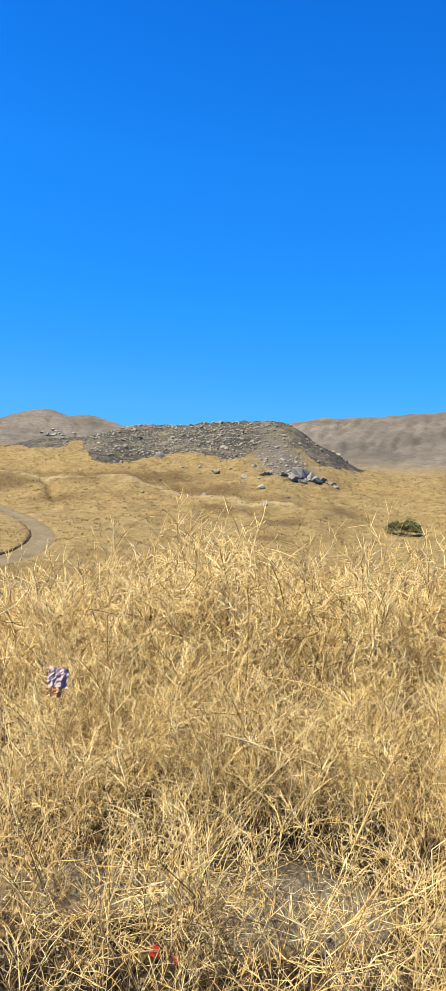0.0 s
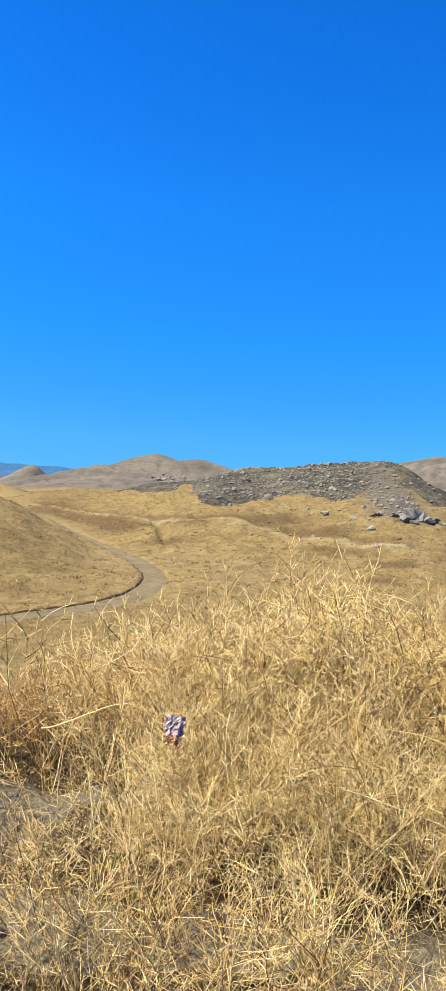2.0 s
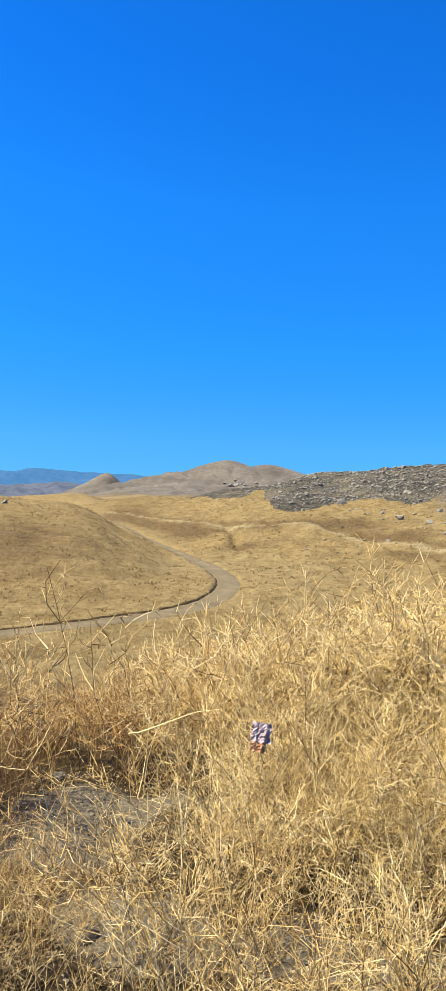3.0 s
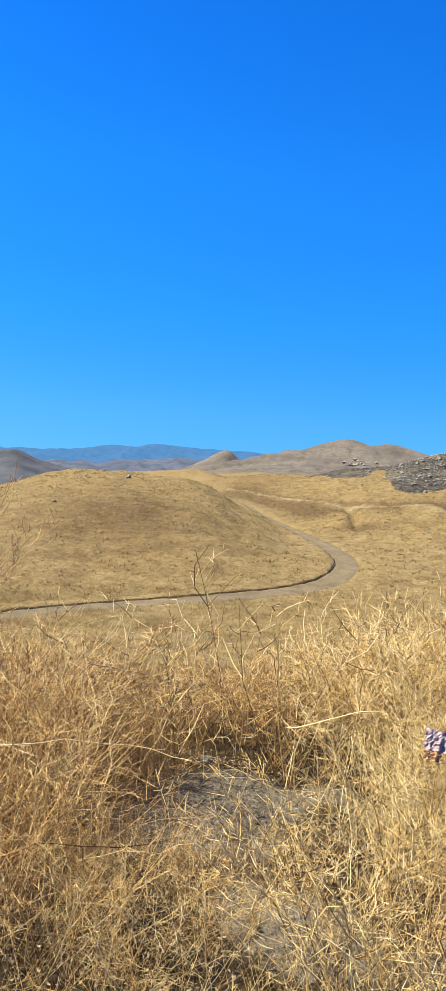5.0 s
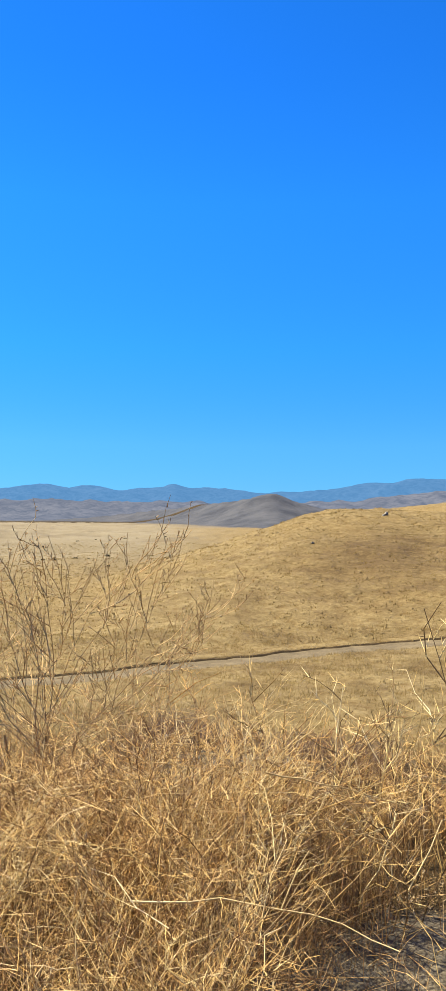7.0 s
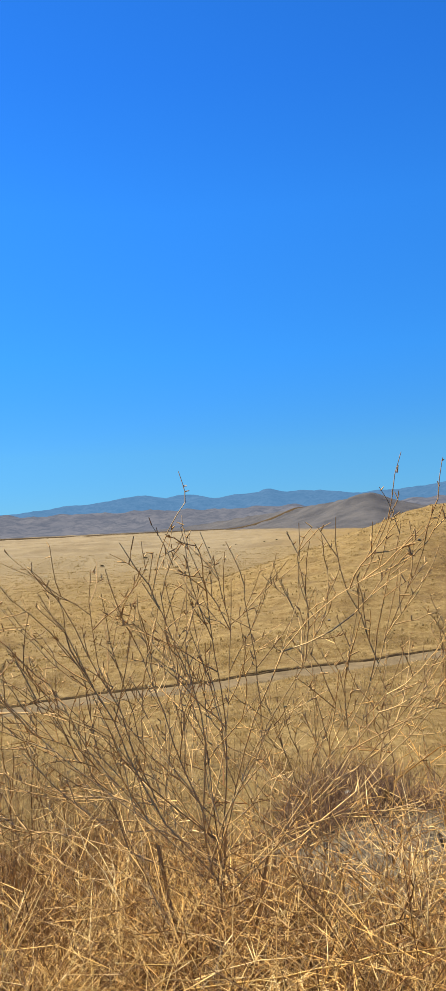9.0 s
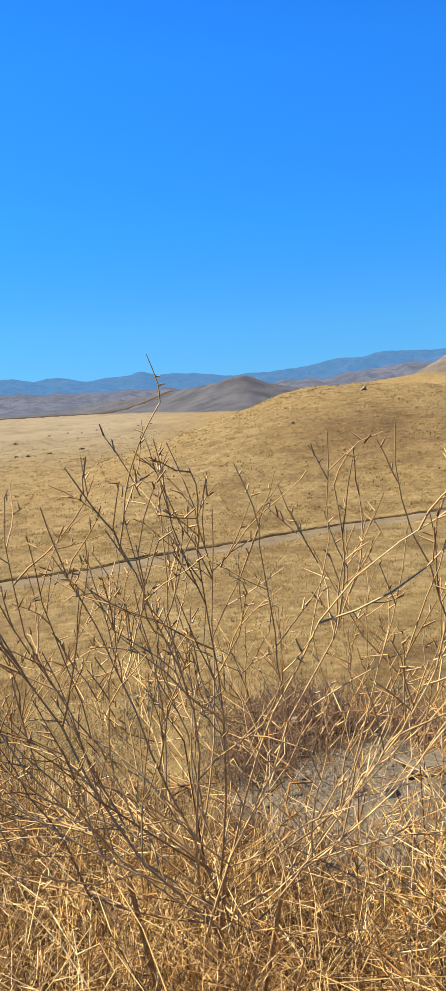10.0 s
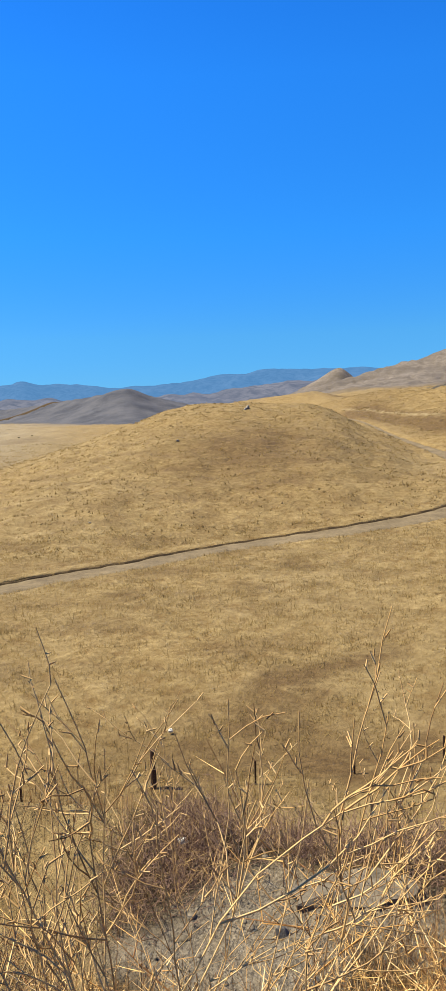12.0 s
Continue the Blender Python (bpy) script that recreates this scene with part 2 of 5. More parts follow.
BARK = straw_material("shrub_bark", [(0.0, (0.07, 0.05, 0.035)), (1.0, (0.14, 0.1, 0.07))], 0.9, 0.1, through=0.0)
RUST = paint_material("rusty_steel", (0.1, 0.048, 0.03), 0.8, 0.3, 0.5)
WIRE = paint_material("fence_wire", (0.13, 0.1, 0.085), 0.6, 0.6)
SLAB = soil_material("weathered_concrete", [(0.3, (0.15, 0.125, 0.095)), (0.55, (0.25, 0.212, 0.165)), (0.75, (0.34, 0.295, 0.235))], 5.0, 0.02)
PLASTIC_WHITE = paint_material("white_plastic", (0.78, 0.76, 0.72), 0.4)
PLASTIC_RED = paint_material("red_plastic", (0.72, 0.06, 0.04), 0.35)
WRAP_PURPLE = paint_material("purple_wrapper", (0.55, 0.4, 0.42), 0.5, vary=0.5)
WRAP_ORANGE = paint_material("orange_wrapper", (0.75, 0.38, 0.18), 0.5, vary=0.5)
# air haze painted into both ranges: bluish base colours and a weak blue emission
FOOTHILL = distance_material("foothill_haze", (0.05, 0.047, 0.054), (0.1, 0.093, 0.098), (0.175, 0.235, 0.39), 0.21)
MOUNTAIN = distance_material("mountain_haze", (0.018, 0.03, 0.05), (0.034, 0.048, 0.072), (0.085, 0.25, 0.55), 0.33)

# ---------------------------------------------------------------- mesh helpers


def mesh_object(name, verts, faces, material, parent=None, label="", smooth=False, attributes=None):
    """ONE mesh object from arrays of corners and of triangles or quads."""
    data = bpy.data.meshes.new(name)
    verts, faces = np.asarray(verts, np.float32), np.asarray(faces, np.int32)
    n, k = faces.shape
    data.vertices.add(len(verts))
    data.vertices.foreach_set("co", verts.ravel())
    data.loops.add(n * k)
    data.loops.foreach_set("vertex_index", faces.ravel())
    data.polygons.add(n)
    data.polygons.foreach_set("loop_start", np.arange(0, n * k, k, dtype=np.int32))
    data.update(calc_edges=True)
    data.validate()
    if smooth:
        data.polygons.foreach_set("use_smooth", np.ones(len(data.polygons), bool))
    for key, values in (attributes or {}).items():
        data.attributes.new(key, "FLOAT", "POINT").data.foreach_set("value", np.asarray(values, np.float32))
    data.materials.append(material)
    ob = new(name, data)
    if parent:
        ob.parent = parent
    if label:
        tagged(ob, label)
    return ob


def part(name, bm, material, parent, label="", smooth=False):
    """Links a bmesh as one mesh object under a thing or under a part."""
    data = bpy.data.meshes.new(name)
    if smooth:
        for f in bm.faces:
            f.smooth = True
    bm.to_mesh(data)
    bm.free()
    data.materials.append(material)
    ob = new(name, data)
    ob.parent = parent
    if label:
        tagged(ob, label)
    return ob


def group_of(name, m, label, category, group="", kind=""):
    ob = new(name)
    ob.matrix_world = m
    return tagged(ob, label, category, group, kind)


class Strands:
    """Collects thin three-sided stalks and flat blades into one mesh."""

    def __init__(self):
        self.v, self.f, self.n = [], [], 0

    def tube(self, line, thick, thin):
        line = np.asarray(line, float)
        n = len(line)
        way = np.gradient(line, axis=0)
        way /= np.linalg.norm(way, axis=1)[:, None] + 1e-9
        side = np.cross(way, (0.31, 0.87, 0.38))
        side /= np.linalg.norm(side, axis=1)[:, None] + 1e-9
        up = np.cross(way, side)
        r = np.linspace(thick, thin, n)[:, None]
        turn = [0.0, 2.094, 4.189]
        ring = np.stack([line + r * (math.cos(a) * side + math.sin(a) * up) for a in turn], 1).reshape(-1, 3)
        self.v.append(ring)
        for i in range(n - 1):
            a, b = self.n + 3 * i, self.n + 3 * i + 3
            for j in range(3):
                k = (j + 1) % 3
                self.f += [(a + j, a + k, b + k), (a + j, b + k, b + j)]
        self.n += 3 * n

    def spike(self, root, way, thick):
        """A straight twig that runs out to a point."""
        side = np.cross(way, (0.31, 0.87, 0.38))
        side /= np.linalg.norm(side) + 1e-9
        up = np.cross(way, side)
        up /= np.linalg.norm(up) + 1e-9
        self.v.append(np.array([root + thick * side, root + thick * (0.87 * up - 0.5 * side), root - thick * (0.87 * up + 0.5 * side), root + way]))
        a = self.n
        self.f += [(a, a + 1, a + 3), (a + 1, a + 2, a + 3), (a + 2, a, a + 3)]
        self.n += 4

    def blade(self, root, way, length, width, droop, side):
        """A flat dry blade that bends over."""
        u = np.linspace(0, 1, 4)[:, None]
        mid = root + way * length * u + np.array((0, 0, -1.0)) * droop * length * u**2
        w = width * (1 - 0.85 * u)
        pts = np.stack([mid - side * w, mid + side * w], 1).reshape(-1, 3)
        self.v.append(pts)
        for i in range(3):
            a = self.n + 2 * i
            self.f += [(a, a + 1, a + 3), (a, a + 3, a + 2)]
        self.n += 8

    def arrays(self):
        return np.concatenate(self.v), np.array(self.f, np.int32)


def scatter(variants, spots):
    """One big mesh of many turned and scaled copies. spots: variant, x, y, z, turn, scale, lean x, lean y."""
    vs, fs, n = [], [], 0
    for k, x, y, z, turn, size, lx, ly in spots:
        v, f = variants[k]
        c, s = math.cos(turn), math.sin(turn)
        p = np.empty_like(v)
        h = v[:, 2] * size
        p[:, 0] = (v[:, 0] * c - v[:, 1] * s) * size + x + lx * h
        p[:, 1] = (v[:, 0] * s + v[:, 1] * c) * size + y + ly * h
        p[:, 2] = h + z
        vs.append(p)
        fs.append(f + n)
        n += len(v)
    return np.concatenate(vs), np.concatenate(fs)


# ---------------------------------------------------------------- the lie of the land
def lut(v, xs, ys):
    """Smooth curve through a few knots."""
    xs, ys = np.asarray(xs, float), np.asarray(ys, float)
    slope = np.gradient(ys, xs)
    v = np.clip(v, xs[0], xs[-1])
    i = np.clip(np.searchsorted(xs, v) - 1, 0, len(xs) - 2)
    h = xs[i + 1] - xs[i]
    u = (v - xs[i]) / h
    return ((2 * u**3 - 3 * u**2 + 1) * ys[i] + (u**3 - 2 * u**2 + u) * h * slope[i]
            + (3 * u**2 - 2 * u**3) * ys[i + 1] + (u**3 - u**2) * h * slope[i + 1])


def ramp(v, a, b):
    u = np.clip((v - a) / (b - a), 0, 1)
    return u * u * (3 - 2 * u)


def softmin(a, b, k):
    return -np.logaddexp(-k * a, -k * b) / k


def ridge(r, toe, crest, foot, top, power, back, k=0.7):
    """Height of a ridge seen from the shoulder: it climbs from its toe to its crest and falls away behind."""
    u = np.maximum(r - toe, 0) / (crest - toe)
    rise = foot + (top - foot) * u**power
    fall = top + 0.7 - (r - crest) * back
    return np.where(r < toe, foot, softmin(rise, fall, k))


def hills(x, y):
    """Height of the open land, without the road's embankment."""
    r = np.hypot(x + 0.4, y + 0.4)
    b = np.degrees(np.arctan2(-(x + 0.4), y + 0.4))
    plain = lut(b, [-60, -20, -10, 0, 10, 20, 30, 45, 70], [-4, -5.6, -6.2, -6.8, -7.4, -8.1, -8.3, -8.5, -8.8])
    plain = plain - 5.5 * (1 - np.exp(-np.maximum(r - 120, 0) / 900))
    gully = lut(r, [30, 62, 78, 100, 120, 150, 190, 230, 300, 600], [-7.4, -6.8, -5.6, -4.5, -3.1, -1.1, 1.0, 3.5, 7, 9])
    right_floor = plain + (gully - plain) * ramp(r, 45, 75)
    z = plain + (right_floor - plain) * ramp(b, 30, 17)
    near_hill = ridge(r, lut(b, [9, 14, 18, 27, 36, 50], [74, 70, 68, 63, 60, 60]), lut(b, [8, 14, 20, 26, 32, 37, 44], [150, 145, 135, 128, 122, 114, 105]),
                      z, lut(b, [10, 12, 13.9, 16, 17.8, 19.2, 20.8, 23.4, 26, 28.2, 30.7, 32.8, 34.8, 37.2, 40.6, 44, 49], [-6.5, -5.4, -4.3, -2.3, -1.0, 0.9, 2.2, 2.75, 3.2, 3.1, 2.5, 1.45, 0.0, -1.6, -3.5, -5.6, -9.5]), 0.9, 0.08)
    z = np.where(r < 50, z, np.maximum(z, near_hill))
    burnt_hill = ridge(r, lut(b, [-25, -10, 0, 10, 13, 17, 20.5], [50, 56, 64, 80, 104, 140, 190]),
                       lut(b, [-25, -19, -14, -12, -10, -7, 0, 8.5, 12, 16.5, 21], [150, 150, 158, 168, 176, 188, 195, 195, 202, 215, 212]),
                       z, lut(b, [-40, -25, -19, -14.6, -13.9, -12.7, -11.3, -9.8, -7.7, -6.7, -5.1, -0.4, 2.3, 4.6, 7, 8.7, 10.9, 12.3, 14.1, 16.4, 18.8, 20.8, 24], [6.5, 5.6, 4.6, 4.8, 5.2, 6.3, 9.0, 11.6, 16.0, 16.5, 16.1, 14.7, 13.8, 12.3, 9.5, 8.8, 7.6, 6.7, 6.3, 5.5, 4.5, 2.2, -6]),
                       1.9, 0.1)
    z = np.maximum(z, burnt_hill)
    back_lobe = ridge(r, 222 + 0 * r, 275 + 0 * r, z, lut(b, [16.5, 18, 19.2, 21.1, 23.5, 25.8, 28, 32, 36], [-6, 2, 5.6, 7.3, 6.3, 4.6, 2.4, -3, -12]), 0.9, 0.12)
    z = np.maximum(z, back_lobe)
    right_hill = ridge(r, 205 + 0 * r, 420 + 0 * r, z, lut(b, [-60, -25, -18.6, -17.8, -16, -13.4, -12, -9.7, -7.9, -3, 3, 8], [46, 47, 44.4, 43.4, 41.4, 39.7, 38.5, 36.8, 34.5, 27, 10, -8]), 1.05, 0.15)
    z = np.maximum(z, right_hill)
    peaks = ridge(r, 300 + 0 * r, lut(b, [2, 7, 14, 24], [535, 525, 520, 600]), z,
                  lut(b, [0, 3, 4.75, 6, 6.95, 7.9, 8.74, 9.6, 10.3, 11, 11.8, 12.5, 14.2, 17, 19, 21, 25], [16, 25, 28.5, 29.8, 30.5, 30, 29.5, 29.5, 29.8, 29.4, 28.8, 28.2, 26.5, 23.5, 18, 12, -10]), 1.7, 0.2)
    z = np.maximum(z, peaks)
    knoll_x, knoll_y = -226.0, 663.0
    across, along = (x - knoll_x) * 0.946 + (y - knoll_y) * 0.325, (y - knoll_y) * 0.946 - (x - knoll_x) * 0.325
    z = np.maximum(z, 8 - 0.3 * np.maximum(np.hypot(across, along) - 35, 0) + 26.5 * np.exp(-np.abs(across / np.where(across < 0, 31, 22)) ** 1.6 - (along / 45) ** 2))
    for cone_b, cone_r, top, steep in ((10.0, 528, 40.8, 0.36), (6.95, 540, 39.4, 0.29), (13.6, 505, 29.0, 0.25), (3.6, 545, 33.0, 0.25)):
        d = np.hypot(x + 0.4 + cone_r * math.sin(radians(cone_b)), y + 0.4 - cone_r * math.cos(radians(cone_b)))
        z = np.maximum(z, top - steep * np.hypot(d, 3.0))
    dark_hill = ridge(r, lut(b, [30, 36, 40, 44, 50], [820, 830, 1010, 1190, 1380]), lut(b, [30, 36, 40, 44, 50], [1100, 1100, 1250, 1400, 1600]), z, lut(b, [26, 28, 30.7, 32.3, 34.15, 36, 37.5, 40, 44, 50, 54], [-14, 2, 13, 20, 32, 26, 22, 16, 6, -10, -16]), 1.5, 0.1)
    return np.maximum(z, dark_hill)


SLOPE_X, SLOPE_Y = -0.35, 0.937   # way down the embankment


def lumps(x, y, size, seed):
    """Soft irregular relief between -1 and 1, from a few crossing waves."""
    rng = np.random.default_rng(seed)
    z = 0 * x
    for i in range(7):
        a, k, p = rng.uniform(0, 6.283), rng.uniform(0.6, 1.7) * 6.283 / size, rng.uniform(0, 6.283, 2)
        u, v = x * math.cos(a) + y * math.sin(a), y * math.cos(a) - x * math.sin(a)
        z = z + np.sin(k * u + p[0] + 1.1 * np.sin(0.61 * k * v + p[1]))
    return z / 4.0


def shoulder_edge(x, y):
    """How far a point lies past the shoulder's edge, down the embankment."""
    return SLOPE_X * x + SLOPE_Y * y - 6.25 + 0.45 * ramp(-x, 2.6, 4.0) - 0.25 * np.sin(0.9 * x + 1.0) - 0.12 * np.sin(2.3 * x)


TRACK_KNOTS = [(78, 53), (68, 50.3), (61, 49.6), (52.5, 50.8), (46.5, 51.5), (43.5, 53), (39, 54.8), (35, 56.7), (30.8, 59.6), (27.5, 61.4), (23.5, 62.2), (18.3, 63.7), (14, 67), (11.7, 70.8), (10.45, 78), (11.1, 89), (12.9, 102), (15.3, 119), (17.6, 146), (19.8, 180), (20.6, 200)]


def track_line():
    """The bank's edge of the dirt track, one point each 0.6 m."""
    k = np.array([(-0.4 - r * math.sin(radians(b)), -0.4 + r * math.cos(radians(b))) for b, r in TRACK_KNOTS])
    d = np.r_[0, np.cumsum(np.hypot(*np.diff(k, axis=0).T))]
    s = np.arange(0, d[-1], 0.6)
    p = np.stack([lut(s, d, k[:, 0]), lut(s, d, k[:, 1])], 1)
    way = np.gradient(p, axis=0)
    way /= np.linalg.norm(way, axis=1)[:, None]
    return p, np.stack([way[:, 1], -way[:, 0]], 1)  # points, and the side on which the track lies


TRACK_P, TRACK_N = track_line()
TRACK_WIDTH = 2.1


def slimming(x, y):
    """How the worn track narrows on its way up into the hills."""
    return 1 - 0.6 * ramp(np.hypot(x, y), 90, 132)


def beside_track(x, y):
    """Distance from the bank's edge, positive over the track."""
    out = np.full(x.shape, 99.0)
    busy = (np.hypot(x, y) > 42) & (np.hypot(x, y) < 225) & (y > 5)
    q = np.stack([x[busy], y[busy]], 1)
    best, sign = np.full(len(q), 1e9), np.zeros(len(q))
    for i in range(0, len(TRACK_P), 2):
        d = q - TRACK_P[i]
        r = np.hypot(d[:, 0], d[:, 1])
        near = r < best
        best = np.where(near, r, best)
        sign = np.where(near, d @ TRACK_N[i], sign)
    out[busy] = np.where(best < 40, np.where(sign > 0, best, -best), 99.0)
    return out


BARE = [(-1.8, 2.72, 0.5, 0.55), (-2.1, 2.55, 0.4, 0.4), (-1.6, 3.1, 0.55, 0.3), (-1.2, 3.3, 0.45, 0.16), (-3.85, 3.85, 0.5, 0.5), (0.35, 1.95, 0.33, 0.3), (-0.35, 2.05, 0.35, 0.22), (-3.3, 4.3, 0.5, 0.25), (-0.95, 2.05, 0.4, 0.25)]


def bare(x, y):
    """1 on the bare gravel patches of the shoulder."""
    out = 0 * x
    for cx, cy, sx, sy in BARE:
        d = np.hypot((x - cx) / sx, (y - cy) / sy) + 0.18 * np.sin(7 * x + 3 * y) + 0.12 * np.sin(11 * y - 5 * x)
        out = np.maximum(out, 1 - ramp(d, 0.75, 1.15))
    return out


def lane_of(b):
    """How far off the old lane lies that crosses the slopes below the burnt hill."""
    return lut(b, [-16, -10, -2, 5, 8, 12.7, 16, 19], [96, 101, 108, 122, 129, 142, 160, 186])


def ground(x, y, fine=True):
    """Height of the ground."""
    x, y = np.asarray(x, float), np.asarray(y, float)
    r = np.hypot(x, y)
    s = shoulder_edge(x, y)
    land = hills(x, y)
    slope = 1 - (1 - np.clip(s, 0, 15.0) / 15.0) ** 1.4
    z = land * slope
    if fine:
        calm = 1 - 0.75 * ramp(land, 26, 33) * ramp(r, 440, 480)
        far = ramp(r, 25, 90) * calm
        z = z + far * (0.4 * lumps(x, y, 34, 1) + 0.26 * lumps(x, y, 11, 2) + 0.09 * lumps(x, y, 4.6, 7)) * ramp(np.abs(beside_track(x, y)), 0.5, 9) * (1 + 0.8 * ramp(r, 180, 420))
        b = np.degrees(np.arctan2(-(x + 0.4), y + 0.4))
        folds = ramp(r, 75, 105) * (1 - ramp(r, 215, 290)) * ramp(b, 21, 17) * ramp(np.abs(beside_track(x, y)), 2, 10)
        z = z + folds * (0.3 * lumps(x, y, 24, 12) + 0.2 * np.abs(lumps(x, y, 13, 13)) + 0.2 * lumps(x, y, 5, 14) + 0.08 * lumps(x, y, 2.4, 16))
        z = z - 0.9 * folds * np.exp(-((b - 9.3 - (r - 120) * 0.03) / 0.35) ** 2) * np.exp(-((r - 122) / 16) ** 2)
        bench = lane_of(b) - r
        z = z + folds * 0.17 * np.exp(-((bench - 1.2) / 1.6) ** 2) - folds * 0.13 * np.exp(-((bench + 2.2) / 1.8) ** 2)
        z = z + 0.05 * lumps(x, y, 3.1, 3) * ramp(r, 2, 8) + 0.025 * lumps(x, y, 0.7, 4) * (1 - ramp(r, 8, 20))
        z = z - 1.5 * np.abs(lumps(b * 8, r * 0.12, 10, 15)) * ramp(r, 330, 400) * (1 - ramp(r, 500, 522)) * ramp(b, 24, 20) * ramp(b, -5, 0)
        z = z - np.abs(lumps(b * 6 + r * 0.06, r * 0.1, 9, 17)) * 1.8 * ramp(r, 235, 290) * (1 - ramp(r, 385, 415)) * ramp(b, -5, -8)
        z = z + calm * ramp(r, 300, 600) * (0.8 * lumps(x, y, 60, 5) + 0.5 * lumps(x, y, 22, 6)) * (land > -7)
    return z


def bearing_of(x, y):
    return np.degrees(np.arctan2(-(x + 0.4), y + 0.4)), np.hypot(x + 0.4, y + 0.4)


def burnt_mask(x, y):
    """1 on the burnt ground: the upper face of the hill by its rise over the shoulder, and its steep flank, parted by a pale spur."""
    b, r = bearing_of(x, y)
    rise = np.degrees(np.arctan2(ground(x, y, False) - 1.6, r))
    low = lut(b, [-14.2, -13.5, -12, -11, -9.5, -8.7, -7.7, -6.6, -5.6, -5, -0.6, 1.7, 4, 5.8, 6.7, 7.3, 8.6, 10.4, 12.2, 15, 18], [1.3, 1.1, 1.2, 1.35, 1.9, 2.5, 2.9, 2.9, 2.3, 1.9, 1.65, 1.3, 0.82, 0.5, 0.65, 1.7, 1.3, 1.15, 1.15, 1.25, 1.2])
    m = ramp(rise, low - 0.16, low + 0.16) * ramp(r, 105, 120) * (1 - ramp(r, 208, 225)) * ramp(b, -14.6, -14) * ramp(b, 16, 13)
    spur = np.exp(-((b + 6.3) / 0.9) ** 2) * ramp(b, -9, -8)
    return m * (1 - 0.5 * spur)


def spur_mask(x, y):
    """1 on the grey-green spur that runs down from the burnt hill's top to the outcrop."""
    b, r = bearing_of(x, y)
    mid = lut(r, [120, 135, 160, 190, 205], [-9.2, -8.4, -7.0, -6.0, -5.6])
    return np.exp(-np.abs((b - mid - 0.5) / 1.9) ** 3) * ramp(r, 116, 126) * (1 - ramp(r, 200, 212))


def build_ground():
    front = np.arange(-27, 66, 0.25)
    back = np.arange(66, 333, 2.0)
    ang = np.radians(np.r_[front, back])
    rad = [0.001, 0.06, 0.12, 0.18, 0.24, 0.3, 0.35]
    while rad[-1] < 4700:
        r = rad[-1]
        rad.append(r * (1.03 if r < 44 else 1.01 if r < 215 else 1.024))
    rad = np.array(rad)
    A, R = np.meshgrid(ang, rad)
    X, Y = -0.6 - R * np.sin(A), 0.6 + R * np.cos(A)
    X, Y = X.ravel(), Y.ravel()
    Z = ground(X, Y)
    side = beside_track(X, Y)
    Z = Z - 0.5 * ramp(side, -1.1, -0.3) * (1 - ramp(side / slimming(X, Y), TRACK_WIDTH - 0.3, TRACK_WIDTH + 0.9))
    n, k = len(ang), len(rad)
    i, j = np.meshgrid(np.arange(n), np.arange(k - 1))
    i, j = i.ravel(), j.ravel()
    quads = np.stack([j * n + i, (j + 1) * n + i, (j + 1) * n + (i + 1) % n, j * n + (i + 1) % n], 1)[:, ::-1]
    b, r = bearing_of(X, Y)
    s = shoulder_edge(X, Y)
    hill_face = 0.95 * np.exp(-((b - 25.8) / 6.0) ** 2 - ((r - 89.5) / 14) ** 2)
    field = 1.3 * np.exp(-((b - 22) / 5) ** 4 - ((r - 32.3 - (22 - b) * 0.27) / 0.9) ** 2) + 1.0 * np.exp(-((b - 28) / 6) ** 2 - ((r - 27) / 2.6) ** 2) + 0.95 * np.exp(-((b - 18) / 6) ** 2 - ((r - 24) / 2.0) ** 2) + 0.5 * np.exp(-((b - 33) / 9) ** 2 - ((r - 22) / 2.5) ** 2)
    for cb, cr, wb, wr, much in ((6, 126, 2.6, 4.5, 1.1), (1, 122, 3.2, 3.5, 1.0), (-2.5, 113, 2.4, 3.2, 1.0), (-8, 91, 1.8, 3, 1.2), (-7, 80, 1.4, 2.4, 0.9), (12, 127, 1.5, 6, 1.0), (-12, 101, 2, 3.5, 0.9), (-4, 100, 2.4, 2.6, 0.8), (8.5, 108, 2, 3, 0.8), (17.5, 170, 1.5, 12, 0.8)):
        field = field + 1.35 * much * np.exp(-((b - cb) / wb) ** 2 - ((r - cr) / wr) ** 2)
    # last term: shade on the back lobe's steep right side, painted as a dark patch
    field = field + 0.75 * np.exp(-((r - lane_of(b) - 3.6) / 1.7) ** 2) * ramp(b, -12, -6) * ramp(b, 19, 18) + 1.4 * np.exp(-((b - 14) / 3.6) ** 2) * np.exp(-((r - lane_of(b) + 10) / 7) ** 2) + 1.3 * np.exp(-((b - 19.2) / 0.7) ** 2 - ((r - 260) / 14) ** 2)
    field = field + 0.5 * ramp(lumps(X, Y * 1.6, 8, 31), 0.0, 0.8) * ramp(r, 12, 20) * (1 - ramp(r, 95, 110)) * ramp(b, 12, 20)
    field = field + 0.38 * np.exp(-((b - 17.2) / 3) ** 2) * ramp(r - lane_of(b), -35, -12) * (1 - ramp(r, 208, 225))
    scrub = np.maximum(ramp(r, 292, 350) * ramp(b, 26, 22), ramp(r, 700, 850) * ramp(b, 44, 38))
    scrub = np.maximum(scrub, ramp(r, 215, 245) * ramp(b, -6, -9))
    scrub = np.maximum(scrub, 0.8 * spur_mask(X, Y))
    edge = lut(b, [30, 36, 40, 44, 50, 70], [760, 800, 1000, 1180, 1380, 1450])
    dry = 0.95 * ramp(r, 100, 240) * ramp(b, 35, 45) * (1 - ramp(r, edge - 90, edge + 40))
    lane = lane_of(b)
